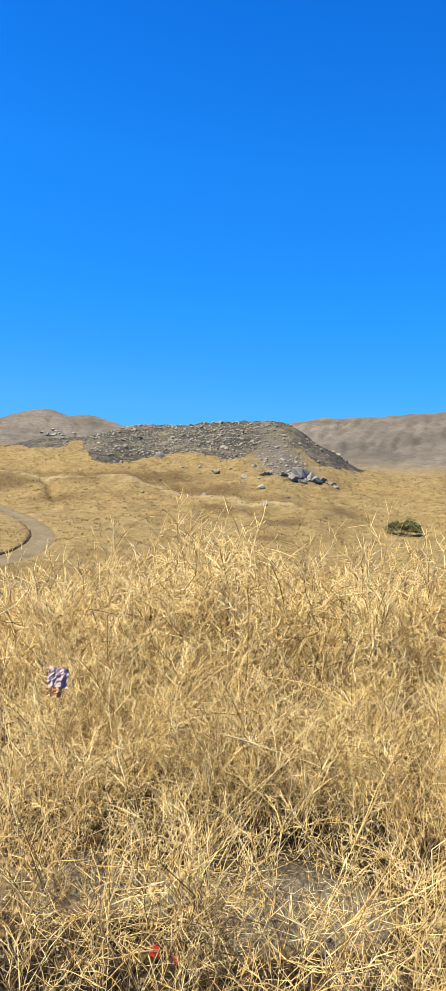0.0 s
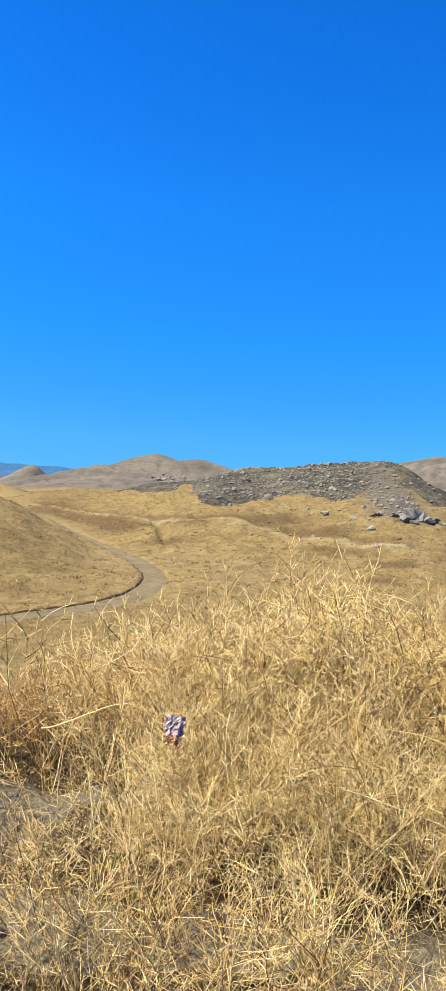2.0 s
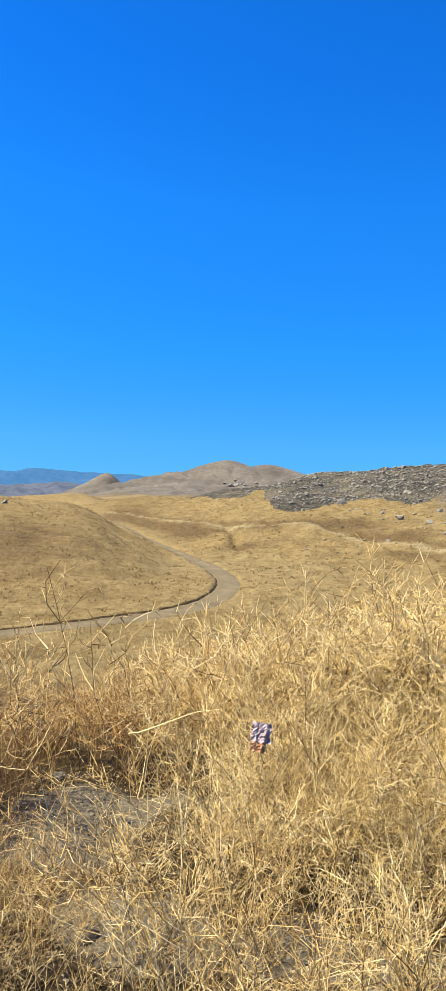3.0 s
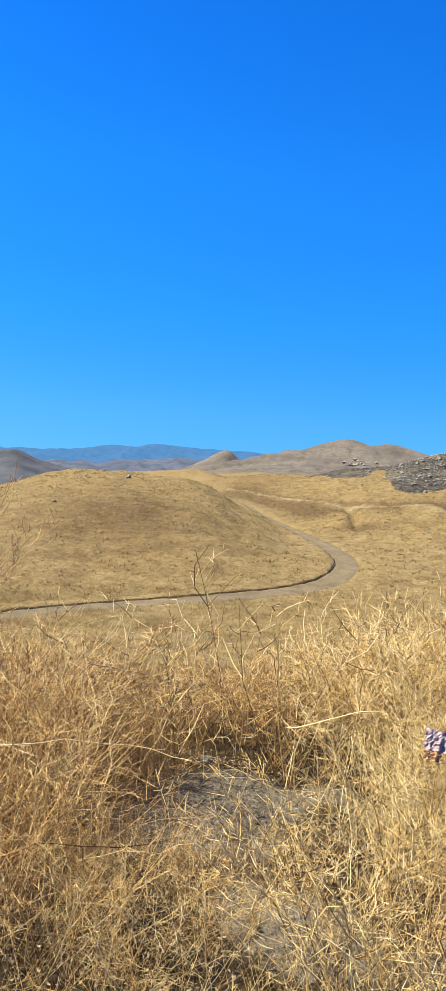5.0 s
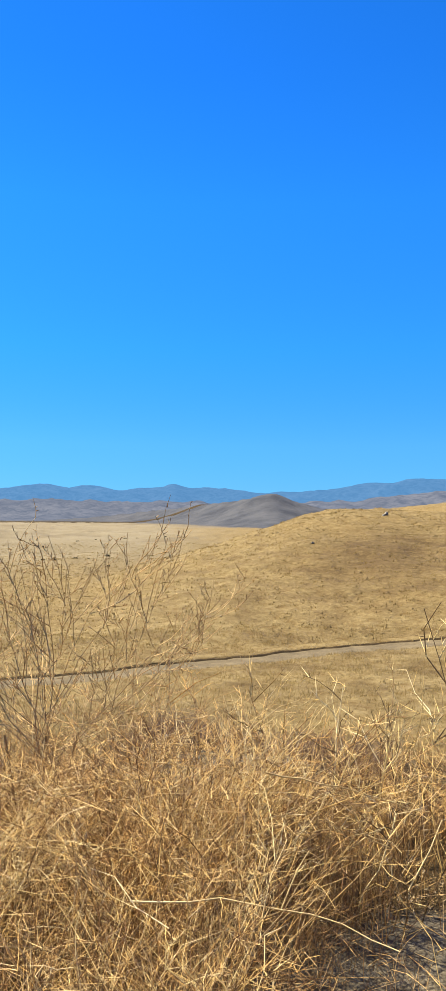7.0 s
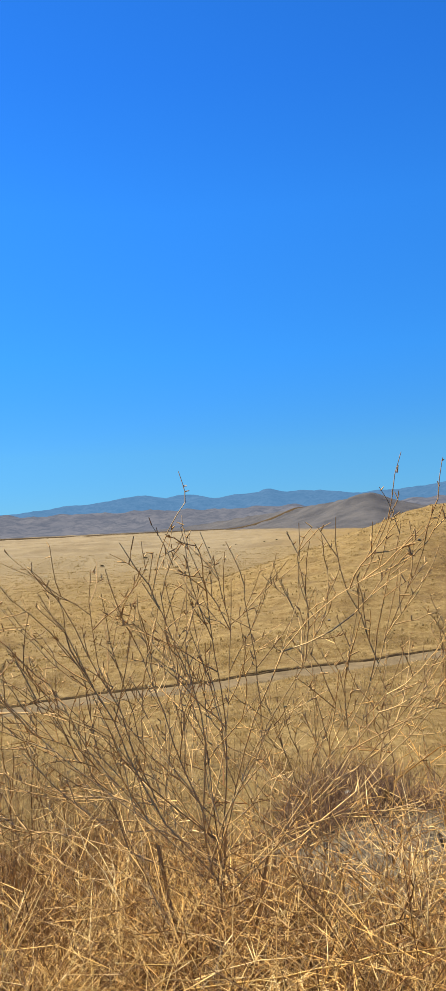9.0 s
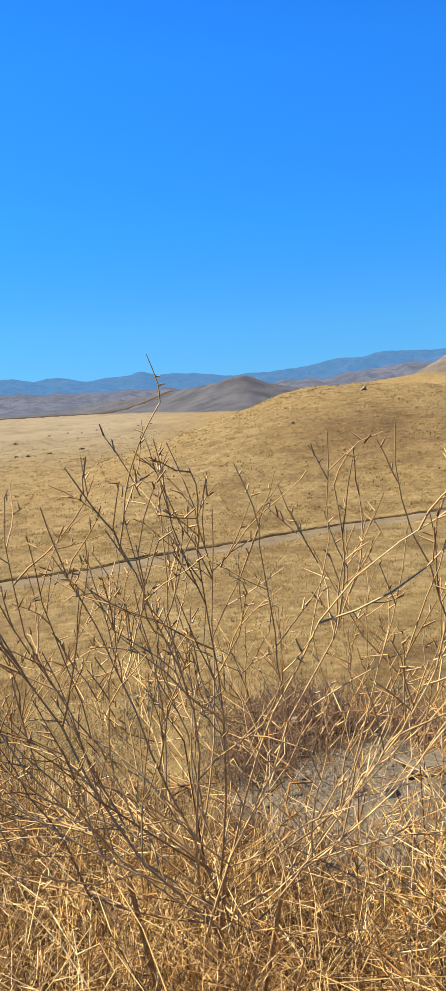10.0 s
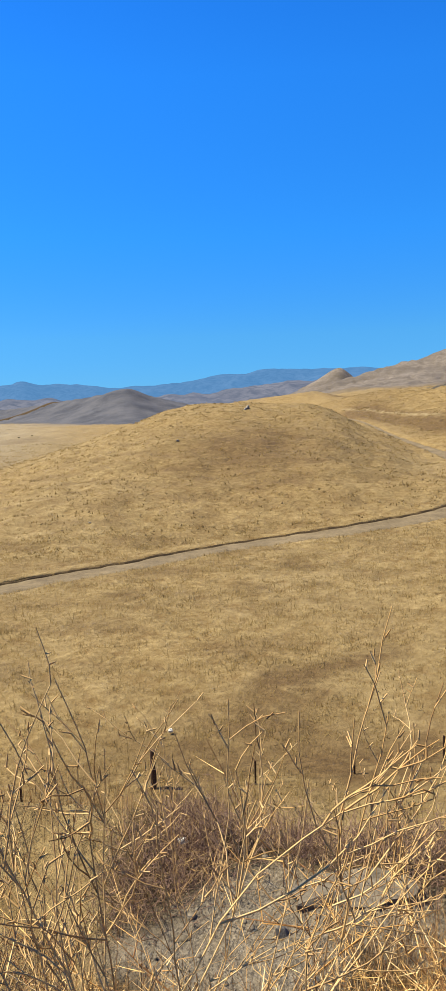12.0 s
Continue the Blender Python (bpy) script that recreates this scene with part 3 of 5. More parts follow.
    path = np.exp(-((r - lane) / 1.3) ** 4) * ramp(b, -14, -8) * ramp(b, 19.5, 18.5)
    # "dark" holds the painted haze past the plain's edge, and the spur's own grey
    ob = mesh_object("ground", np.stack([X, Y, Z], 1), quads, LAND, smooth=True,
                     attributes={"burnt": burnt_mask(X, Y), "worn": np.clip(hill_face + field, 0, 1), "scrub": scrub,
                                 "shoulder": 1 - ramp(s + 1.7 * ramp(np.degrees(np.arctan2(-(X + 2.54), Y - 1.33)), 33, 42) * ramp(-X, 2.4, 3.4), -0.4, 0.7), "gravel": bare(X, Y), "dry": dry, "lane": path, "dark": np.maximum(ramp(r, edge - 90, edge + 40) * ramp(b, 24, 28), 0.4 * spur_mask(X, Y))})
    return tagged(ob, "rolling dry golden grassland with a bare road shoulder", "ground", kind="structure")


build_ground()


def build_track():
    """The dirt track's wheel-worn surface and the dark cut bank along it."""
    across = np.linspace(-0.15, TRACK_WIDTH + 1.2, 12)
    slim = slimming(TRACK_P[:, 0], TRACK_P[:, 1])
    P = TRACK_P[:, None, :] + TRACK_N[:, None, :] * (across[None, :] * slim[:, None])[..., None]
    x, y = P[..., 0], P[..., 1]
    rut = -0.05 * np.exp(-((across - 0.9) / 0.3) ** 2) - 0.05 * np.exp(-((across - 2.4) / 0.3) ** 2)
    z = ground(x.ravel(), y.ravel()).reshape(x.shape) - 0.1 + rut[None, :] + 0.02 * lumps(x, y, 1.4, 8) - 0.3 * ramp(across, TRACK_WIDTH + 0.2, TRACK_WIDTH + 1.2)[None, :]
    z[:, 0] -= 0.1
    n, k = x.shape
    i, j = np.meshgrid(np.arange(k - 1), np.arange(n - 1))
    i, j = i.ravel(), j.ravel()
    quads = np.stack([j * k + i, j * k + i + 1, (j + 1) * k + i + 1, (j + 1) * k + i], 1)
    tagged(mesh_object("road", np.stack([x, y, z], -1).reshape(-1, 3), quads, TRACK, smooth=True), "narrow grey-brown dirt track winding into the hills", "road", kind="structure")
    m = len(TRACK_P)
    rng = np.random.default_rng(5)
    jag = np.convolve(rng.normal(0, 1, m + 8), np.ones(3) / 3, "same")[4:-4]
    jag2 = np.convolve(rng.normal(0, 1, m + 8), np.ones(2) / 2, "same")[4:-4]
    top = ground(TRACK_P[:, 0], TRACK_P[:, 1])

    def strip(name, label, steps, material):
        rows = []
        for off, h, wild in steps:
            e = TRACK_P + TRACK_N * (off + 0.06 * jag[:, None] * wild)
            base = top if off > -1 else ground(e[:, 0], e[:, 1])
            rows.append(np.c_[e, base + h + 0.035 * jag2 * wild])
        k = len(steps)
        i, j = np.meshgrid(np.arange(k - 1), np.arange(m - 1))
        i, j = i.ravel(), j.ravel()
        quads = np.stack([j * k + i, (j + 1) * k + i, (j + 1) * k + i + 1, j * k + i + 1], 1)
        tagged(mesh_object(name, np.stack(rows, 1).reshape(-1, 3), quads, material), label, "bank", kind="structure")

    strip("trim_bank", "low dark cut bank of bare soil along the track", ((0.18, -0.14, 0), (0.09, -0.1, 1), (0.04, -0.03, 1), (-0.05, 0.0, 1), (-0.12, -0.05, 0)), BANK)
    strip("trim_verge", "dry grass verge on top of the cut bank", ((-0.07, 0.0, 0), (-0.12, 0.035, 1), (-0.6, 0.04, 0), (-1.5, 0.03, 0), (-2.2, -0.12, 0)), LAND)


build_track()


def build_range(name, label, near, far, knots, heights, rough, material, seed):
    """A far range of hills: many crossing spurs under one uneven skyline."""
    b = np.arange(-60, 110, 0.3)
    d = np.linspace(0, 1, 26)
    B, D = np.meshgrid(b, d)
    R = near + (far - near) * D
    X, Y = -0.4 - R * np.sin(np.radians(B)), -0.4 + R * np.cos(np.radians(B))
    crest = lut(B, knots, heights)
    wild = lumps(X, Y, near * 0.11, seed) + 0.55 * lumps(X, Y, near * 0.045, seed + 1) + 0.28 * lumps(X, Y, near * 0.018, seed + 2)
    up = np.tan(np.radians(crest + rough * (0.5 * lumps(B, 0 * B, 7, seed + 3) + 0.3 * lumps(B, 0 * B, 2.1, seed + 4)))) * far
    Z = -16 + (up + 16) * np.clip(D / 0.82, 0, 1) ** 1.25 * (1 - 0.5 * ramp(D, 0.84, 1.0)) + wild * near * 0.006 * ramp(D, 0.0, 0.3) * (1 - 0.6 * ramp(D, 0.6, 0.8))
    n, k = len(b), len(d)
    i, j = np.meshgrid(np.arange(n - 1), np.arange(k - 1))
    i, j = i.ravel(), j.ravel()
    quads = np.stack([j * n + i, (j + 1) * n + i, (j + 1) * n + i + 1, j * n + i + 1], 1)[:, ::-1]
    ob = mesh_object(name, np.stack([X, Y, Z], -1).reshape(-1, 3), quads, material, smooth=True)
    return tagged(ob, label, "mountains", kind="structure")


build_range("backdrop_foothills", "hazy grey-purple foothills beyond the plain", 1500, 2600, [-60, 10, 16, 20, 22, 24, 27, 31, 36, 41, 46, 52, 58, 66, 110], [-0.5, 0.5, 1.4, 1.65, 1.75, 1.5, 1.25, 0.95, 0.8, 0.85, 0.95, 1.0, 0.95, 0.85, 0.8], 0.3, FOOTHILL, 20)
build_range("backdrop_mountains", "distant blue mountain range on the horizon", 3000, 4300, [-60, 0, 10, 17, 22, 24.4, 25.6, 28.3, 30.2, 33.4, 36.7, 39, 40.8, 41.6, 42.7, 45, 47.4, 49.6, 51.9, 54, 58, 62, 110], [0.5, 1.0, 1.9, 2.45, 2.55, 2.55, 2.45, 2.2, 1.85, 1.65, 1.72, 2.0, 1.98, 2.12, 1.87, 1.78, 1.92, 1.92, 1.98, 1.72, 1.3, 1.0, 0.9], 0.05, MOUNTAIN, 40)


def far_road():
    """A low dark embankment that carries a road across the plain."""
    b = np.radians(np.arange(36, 80, 0.25))
    r = 1190 + 60 * np.sin(3.1 * b)
    rows = []
    for off, up in ((-7, -1.0), (-3, 2.2), (3, 2.4), (8, -1.0)):
        x, y = -0.4 - (r + off) * np.sin(b), -0.4 + (r + off) * np.cos(b)
        rows.append(np.stack([x, y, ground(x, y, False) + up * (0.75 + 0.25 * np.sin(19 * b) * np.sin(7 * b))], 1))
    k, n = 4, len(b)
    i, j = np.meshgrid(np.arange(k - 1), np.arange(n - 1))
    i, j = i.ravel(), j.ravel()
    quads = np.stack([j * k + i, (j + 1) * k + i, (j + 1) * k + i + 1, j * k + i + 1], 1)
    tagged(mesh_object("road", np.stack(rows, 1).reshape(-1, 3), quads, BANK), "low dark road embankment across the far plain", "road", kind="structure")


far_road()

# ---------------------------------------------------------------- dry weeds of the shoulder
rng = np.random.default_rng(11)


def bent(root, way, length, n, wobble, lift, rng):
    """A wandering stalk line."""
    way = np.array(way, float)
    way /= np.linalg.norm(way)
    pts, step = [np.array(root, float)], length / n
    for i in range(n):
        way = way + rng.normal(0, wobble, 3) + np.array((0, 0, lift))
        way /= np.linalg.norm(way)
        pts.append(pts[-1] + way * step)
    return np.array(pts)


def off_way(way, angle, rng):
    """A way that leaves the stalk by that angle, to any side."""
    side = np.cross(way, rng.normal(0, 1, 3))
    side /= np.linalg.norm(side) + 1e-9
    return way * math.cos(angle) + side * math.sin(angle)


def weed_stems(seed, height=1.0, stems=3, branches=9, twigs=5, lean=0.4, bulk=1.0):
    """A dry branching weed: thin bare stems, each with long curving side branches and fine tangled twigs."""
    rng = np.random.default_rng(seed)
    made = []
    for k in range(stems):
        s = Strands()
        a = rng.uniform(0, 6.283)
        way = (math.cos(a) * lean * rng.uniform(0.3, 1.6), math.sin(a) * lean * rng.uniform(0.3, 1.6), 1)
        line = bent((rng.normal(0, 0.05), rng.normal(0, 0.05), -0.03), way, height * rng.uniform(0.7, 1.1), 5, 0.12, 0.0, rng)
        s.tube(line, 0.0019 * bulk * rng.uniform(0.75, 1.35), 0.001 * bulk)
        for j in range(branches):
            u = (0.34 + 0.64 * rng.random() ** 0.8) * 5
            i = min(int(u), 4)
            at = line[i] + (line[i + 1] - line[i]) * (u - i)
            w = line[i + 1] - line[i]
            w /= np.linalg.norm(w)
            arm = bent(at, off_way(w, rng.uniform(0.3, 1.1), rng), height * rng.uniform(0.16, 0.55) * (1.25 - 0.55 * u / 5), 3, 0.42, 0.0, rng)
            s.tube(arm, 0.00135 * bulk * rng.uniform(0.75, 1.4), 0.0008 * bulk)
            for q in range(twigs):
                v = rng.uniform(0.2, 1.0) * 3
                i2 = min(int(v), 2)
                at2 = arm[i2] + (arm[i2 + 1] - arm[i2]) * (v - i2)
                w2 = arm[i2 + 1] - arm[i2]
                w2 /= np.linalg.norm(w2) + 1e-9
                s.spike(at2, off_way(w2, rng.uniform(0.4, 1.5), rng) * rng.uniform(0.03, 0.12), 0.0012 * bulk)
        made.append(s.arrays())
    return made


def joined(pieces):
    """Several meshes as one."""
    vs, fs, n = [], [], 0
    for v, f in pieces:
        vs.append(v)
        fs.append(f + n)
        n += len(v)
    return np.concatenate(vs), np.concatenate(fs)


def straw_clump(seed, blades=30, height=0.3, spread=0.16, lie=0.6, width=0.0022):
    """Fallen and standing dry grass blades."""
    rng = np.random.default_rng(seed)
    s = Strands()
    for i in range(blades):
        a, t = rng.uniform(0, 6.283), abs(rng.normal(0, lie))
        way = np.array((math.cos(a) * math.sin(t), math.sin(a) * math.sin(t), max(math.cos(t), 0.12)))
        side = np.cross(way, rng.normal(0, 1, 3))
        side /= np.linalg.norm(side) + 1e-9
        s.blade(np.array((rng.normal(0, spread), rng.normal(0, spread), -0.015)), way, height * rng.uniform(0.45, 1.2), width * rng.uniform(0.7, 1.4), rng.uniform(0.0, 0.35), side)
    return s.arrays()


STEMS = [weed_stems(100 + i, bulk=1.45) for i in range(6)]
WEEDS = [joined(stems) for stems in STEMS]
STOUT_WEEDS = [joined(weed_stems(200 + i, bulk=1.9)) for i in range(6)]
THIN_WEEDS = [joined(weed_stems(230 + i, bulk=0.95)) for i in range(6)]
TALL = [weed_stems(260 + i, stems=4, branches=7, twigs=4, lean=0.26, bulk=1.75) for i in range(3)]
CLUMPS = [straw_clump(300 + i, 24, 0.26, 0.12, 0.6, 0.0011) for i in range(6)]
TANGLES = [straw_clump(330 + i, 30, 0.32, 0.12, 1.1, 0.0012) for i in range(5)]
STEPS = np.array([[p[1][0], p[1][1]] for p in PATH])


def clear_of_walk(x, y, gap):
    """Distance from the walked line is at least gap."""
    best = 99.0
    for a, b in zip(STEPS[:-1], STEPS[1:]):
        d = b - a
        u = min(max(((x - a[0]) * d[0] + (y - a[1]) * d[1]) / (d @ d + 1e-9), 0), 1)
        best = min(best, math.hypot(x - a[0] - u * d[0], y - a[1] - u * d[1]))
    return best > gap


def thicket(x, y):
    """How tall the weeds stand at a place, in metres; 0 where none grow."""
    s = float(shoulder_edge(np.array(x), np.array(y)))
    if s > 0.35:
        return 0.0
    h = 0.62 + 0.42 * float(ramp(np.array(y), 2.6, 4.4))
    if x < -0.9:
        h = 0.95 - 0.08 * float(ramp(np.array(-x), 1.2, 2.0))
    h = max(h, 0.92 * math.exp(-((x + 2.75) / 0.45) ** 4 - ((y - 2.3) / 0.8) ** 4))
    view = math.degrees(math.atan2(-(x + 0.5), y + 0.75))
    fall = float(lut(np.array(view), [-20, 0, 4, 13, 20, 25, 29, 36, 45, 60], [0.115, 0.124, 0.15, 0.205, 0.228, 0.218, 0.187, 0.165, 0.15, 0.15]))
    h = min(h, max(1.56 - fall * math.hypot(x + 0.5, y + 0.75), 0.12))
    h = max(h, 0.8 * math.exp(-((x + 2.9) / 0.35) ** 4 - ((y - 2.75) / 0.3) ** 4))
    if 8 < view < 28 and y < 3.5:
        h = min(h, 0.24 if y > 2.05 else 0.42)
    if x < -3.0 and y > 1.5:
        d = math.hypot(x + 2.5, y - 1.3)
        a = math.degrees(math.atan2(-(x + 2.54), y - 1.33))
        h = 0.0 if d > 2.7 else (0.6 if d < 1.9 else 0.3) if a > 34 else 0.5 if d < 1.1 else 0.2
    return h


def plant_weeds():
    rng = np.random.default_rng(21)
    single, many = [], []
    tries = 0
    while len(single) + len(many) < 1820 and tries < 40000:
        tries += 1
        x, y = (rng.uniform(-5.5, 3.2), rng.uniform(0.6, 6.3)) if tries % 3 else (rng.uniform(-1.6, 2.2), rng.uniform(1.5, 4.2)) if tries % 2 else (rng.uniform(-3.9, -1.3), rng.uniform(1.0, 3.4))
        h = thicket(x, y)
        if h <= 0 or x > 0.52 * (y + 0.8) or not clear_of_walk(x, y, 0.36):
            continue
        if not clear_of_walk(x, y, 0.62):
            h = min(h, 0.72)
        if float(bare(np.array(x), np.array(y))) > 0.2 and rng.random() < 0.96:
            continue
        if x > -0.4 and y < 2.3 and rng.random() < 0.2:
            continue
        if h < 0.3 and rng.random() < 0.6:
            continue
        if 8 < math.degrees(math.atan2(-(x + 0.5), y + 0.75)) < 28 and y < 3.5 and rng.random() < (0.45 if y > 2.05 else 0.3):
            continue
        size = h * rng.uniform(0.72, 1.15) * (1.25 if rng.random() < 0.06 else 1)
        row = (int(rng.integers(0, 6)), x, y, float(ground(np.array(x), np.array(y))), rng.uniform(0, 6.283), size, rng.normal(0.05, 0.1 if x > -2.1 else 0.4), rng.normal(0, 0.1 if x > -2.1 else 0.4))
        close = x < -1.2 and not clear_of_walk(x, y, 1.35)
        if len(single) < 280 and y < 3.6 and not close:
            single.append(row)
        else:
            many.append((row[0] + (12 if close else 6 if y > 3.4 else 0), *row[1:]))
    def old(x):
        """Whether a weed belongs to the browner growth of the shoulder's far end."""
        return rng.random() < float(ramp(np.array(-x), 0.9, 1.9)) * 0.78

    meshes = []
    for stems in STEMS:
        row = []
        for v, f in stems:
            pair = []
            for straw in (STRAW, BROWN_STRAW):
                ob = mesh_object("stem", v, f, straw)
                pair.append(ob.data)
                bpy.data.objects.remove(ob)
            row.append(pair)
        meshes.append(row)
    for k, x, y, z, turn, size, lx, ly in single:
        m = Matrix.Translation((x, y, z)) @ Euler((-ly, lx, turn)).to_matrix().to_4x4() @ Matrix.Diagonal((size, size, size, 1))
        brown = old(x)
        weed = group_of("dry_weed", m, "dry brown branching weed on the road shoulder" if brown else "tall dry golden branching weed on the road shoulder", "weed", "weeds of the shoulder")
        for pair in meshes[k]:
            new("stem", pair[brown]).parent = weed
    for i, (x, y, size) in enumerate(((-2.05, 3.0, 0.98), (-1.93, 3.12, 0.88), (-1.42, 3.4, 1.0), (-1.79, 3.6, 1.22), (-1.0, 3.75, 1.0), (-2.35, 3.1, 0.9))):
        weed = group_of("dry_weed", pose(x, y, float(ground(np.array(x), np.array(y))), rz=67 * i), "tall thin upright dry weed standing out of the thicket", "weed", "weeds of the shoulder")
        weed.scale = (size, size, size)
        for v, f in TALL[i % 3]:
            mesh_object("stem", v, f, STRAW, weed)
    sorted_rows = [[], []]
    for row in many:
        sorted_rows[old(row[1])].append(row)
    for rows, straw, label in zip(sorted_rows, (STRAW, BROWN_STRAW), ("dense tangle of dry golden weeds on the shoulder", "dense tangle of old brown weeds on the shoulder")):
        v, f = scatter(WEEDS + STOUT_WEEDS + THIN_WEEDS, rows)
        tagged(mesh_object("dry_thicket", v, f, straw), label, "dry weeds", kind="stuff")


plant_weeds()


def plant_straw():
    """Short straw and litter under and between the weeds."""
    rng = np.random.default_rng(31)
    spots = []
    while len(spots) < 1050:
        x, y = rng.uniform(-6.5, 4.2), rng.uniform(0.6, 6.6)
        s = float(shoulder_edge(np.array(x), np.array(y)))
        if s > 0.5 or not clear_of_walk(x, y, 0.2):
            continue
        if x > -2.1 and rng.random() < 0.72 or float(bare(np.array(x), np.array(y))) > 0.25 and rng.random() < 0.95:
            continue
        spots.append((int(rng.integers(0, 6)), x, y, float(ground(np.array(x), np.array(y))), rng.uniform(0, 6.283), rng.uniform(0.5, 1.25), 0, 0))
    for i in range(900):   # the trampled tangle round the foot of the bush
        x, y = rng.uniform(-5.0, -2.0), rng.uniform(1.4, 3.2)
        if clear_of_walk(x, y, 0.25):
            spots.append((6 + int(rng.integers(0, 5)), x, y, float(ground(np.array(x), np.array(y))) + rng.uniform(0, 0.2), rng.uniform(0, 6.283), rng.uniform(0.7, 1.3), 0, 0))
    for i in range(500):   # bright short grass at the edge of the gravel
        x, y = rng.uniform(-3.4, -2.2), rng.uniform(2.9, 4.25)
        spots.append((int(rng.integers(0, 6)), x, y, float(ground(np.array(x), np.array(y))), rng.uniform(0, 6.283), rng.uniform(0.6, 1.1), 0, 0))
    v, f = scatter(CLUMPS + TANGLES, spots)
    tagged(mesh_object("dry_grass", v, f, MAT_STRAW), "matted short straw and dry grass on the shoulder", "dry grass", kind="stuff")


plant_straw()


def curled_leaves():
    """Small curled dead leaves on the ground between the stems."""
    rng = np.random.default_rng(33)
    n = 15000
    x, y = rng.uniform(-2.4, 1.7, n), 1.0 + 2.6 * rng.random(n) ** 0.8
    z = ground(x, y) + 0.004 + 0.05 * rng.random(n) ** 3
    keep = bare(x, y) + 0.35 * rng.random(n) < 0.75
    x, y, z = x[keep], y[keep], z[keep]
    n = len(x)
    a, size, curl = rng.uniform(0, 6.283, n), rng.uniform(0.004, 0.011, n), rng.uniform(0.3, 1.0, n)
    way, side = np.stack([np.cos(a), np.sin(a), rng.normal(0, 0.4, n)], 1), np.stack([-np.sin(a), np.cos(a), rng.normal(0, 0.4, n)], 1)
    rows = []
    for u, w, h in ((-1, 0.25, 0.9), (-0.35, 0.42, 0.1), (0.4, 0.38, 0.12), (1, 0.1, 0.8)):
        mid = np.stack([x, y, z], 1) + way * (size * u)[:, None] + np.stack([0 * x, 0 * x, size * h * curl], 1)
        rows += [mid - side * (size * w)[:, None], mid + side * (size * w)[:, None]]
    v = np.stack(rows, 1).reshape(-1, 3)
    f = np.concatenate([np.arange(n)[:, None] * 8 + np.array([2 * i, 2 * i + 1, 2 * i + 3, 2 * i + 2]) for i in range(3)])
    tagged(mesh_object("leaf_litter", v, f, CURLED), "pale curled dead leaves on the shoulder's soil", "dead leaves", kind="stuff")


curled_leaves()


def field_tuft(seed, blades, height, width):
    rng = np.random.default_rng(seed)
    v, f = [], []
    for i in range(blades):
        a, t, h = rng.uniform(0, 6.283), abs(rng.normal(0, 0.75)), height * rng.uniform(0.5, 1.1)
        root = np.array((rng.normal(0, 0.16), rng.normal(0, 0.16), -0.03))
        side = np.array((-math.sin(a), math.cos(a), 0)) * width
        tip = root + np.array((math.cos(a) * math.sin(t), math.sin(a) * math.sin(t), math.cos(t))) * h
        n = len(v)
        v += [root - side, root + side, tip]
        f.append((n, n + 1, n + 2))
    return np.array(v), np.array(f, np.int32)


def plant_field():
    """Grass tufts over the embankment, the valley floor and the slopes."""
    rng = np.random.default_rng(41)
    for name, label, count, r0, r1, blades, height, width in (
            ("valley_grass", "dry golden grass tufts over the valley floor", 19000, 8, 66, 12, 0.2, 0.014),
            ("slope_grass", "dry golden tussocks over the hill slopes", 42000, 60, 215, 6, 0.19, 0.055)):
        tufts = [field_tuft(500 + i, blades, height, width) for i in range(5)]
        b = rng.uniform(-24, 62, count)
        r = np.sqrt(rng.uniform(r0**2, r1**2, count))
        x, y = -0.4 - r * np.sin(np.radians(b)), -0.4 + r * np.cos(np.radians(b))
        side = beside_track(x, y)
        keep = (shoulder_edge(x, y) > 0.3) & ((side < -0.3) | (side > TRACK_WIDTH + 0.1)) & (burnt_mask(x, y) < 0.35) & (lumps(x, y, 9, 9) + 0.8 * rng.normal(0, 1, count) > -0.5)
        x, y = x[keep], y[keep]
        z = ground(x, y)
        side = beside_track(x, y)
        z = z - 0.35 * ramp(side, -0.25, 0.15) * (1 - ramp(side, TRACK_WIDTH + 0.1, TRACK_WIDTH + 0.9))
        spots = [(int(k), *p, t, s, 0, 0) for k, p, t, s in zip(rng.integers(0, 5, len(x)), np.stack([x, y, z], 1).tolist(), rng.uniform(0, 6.283, len(x)), rng.uniform(0.6, 1.4, len(x)))]
        v, f = scatter(tufts, spots)
        tagged(mesh_object(name, v, f, FIELD), label, "dry grass", kind="stuff")


plant_field()


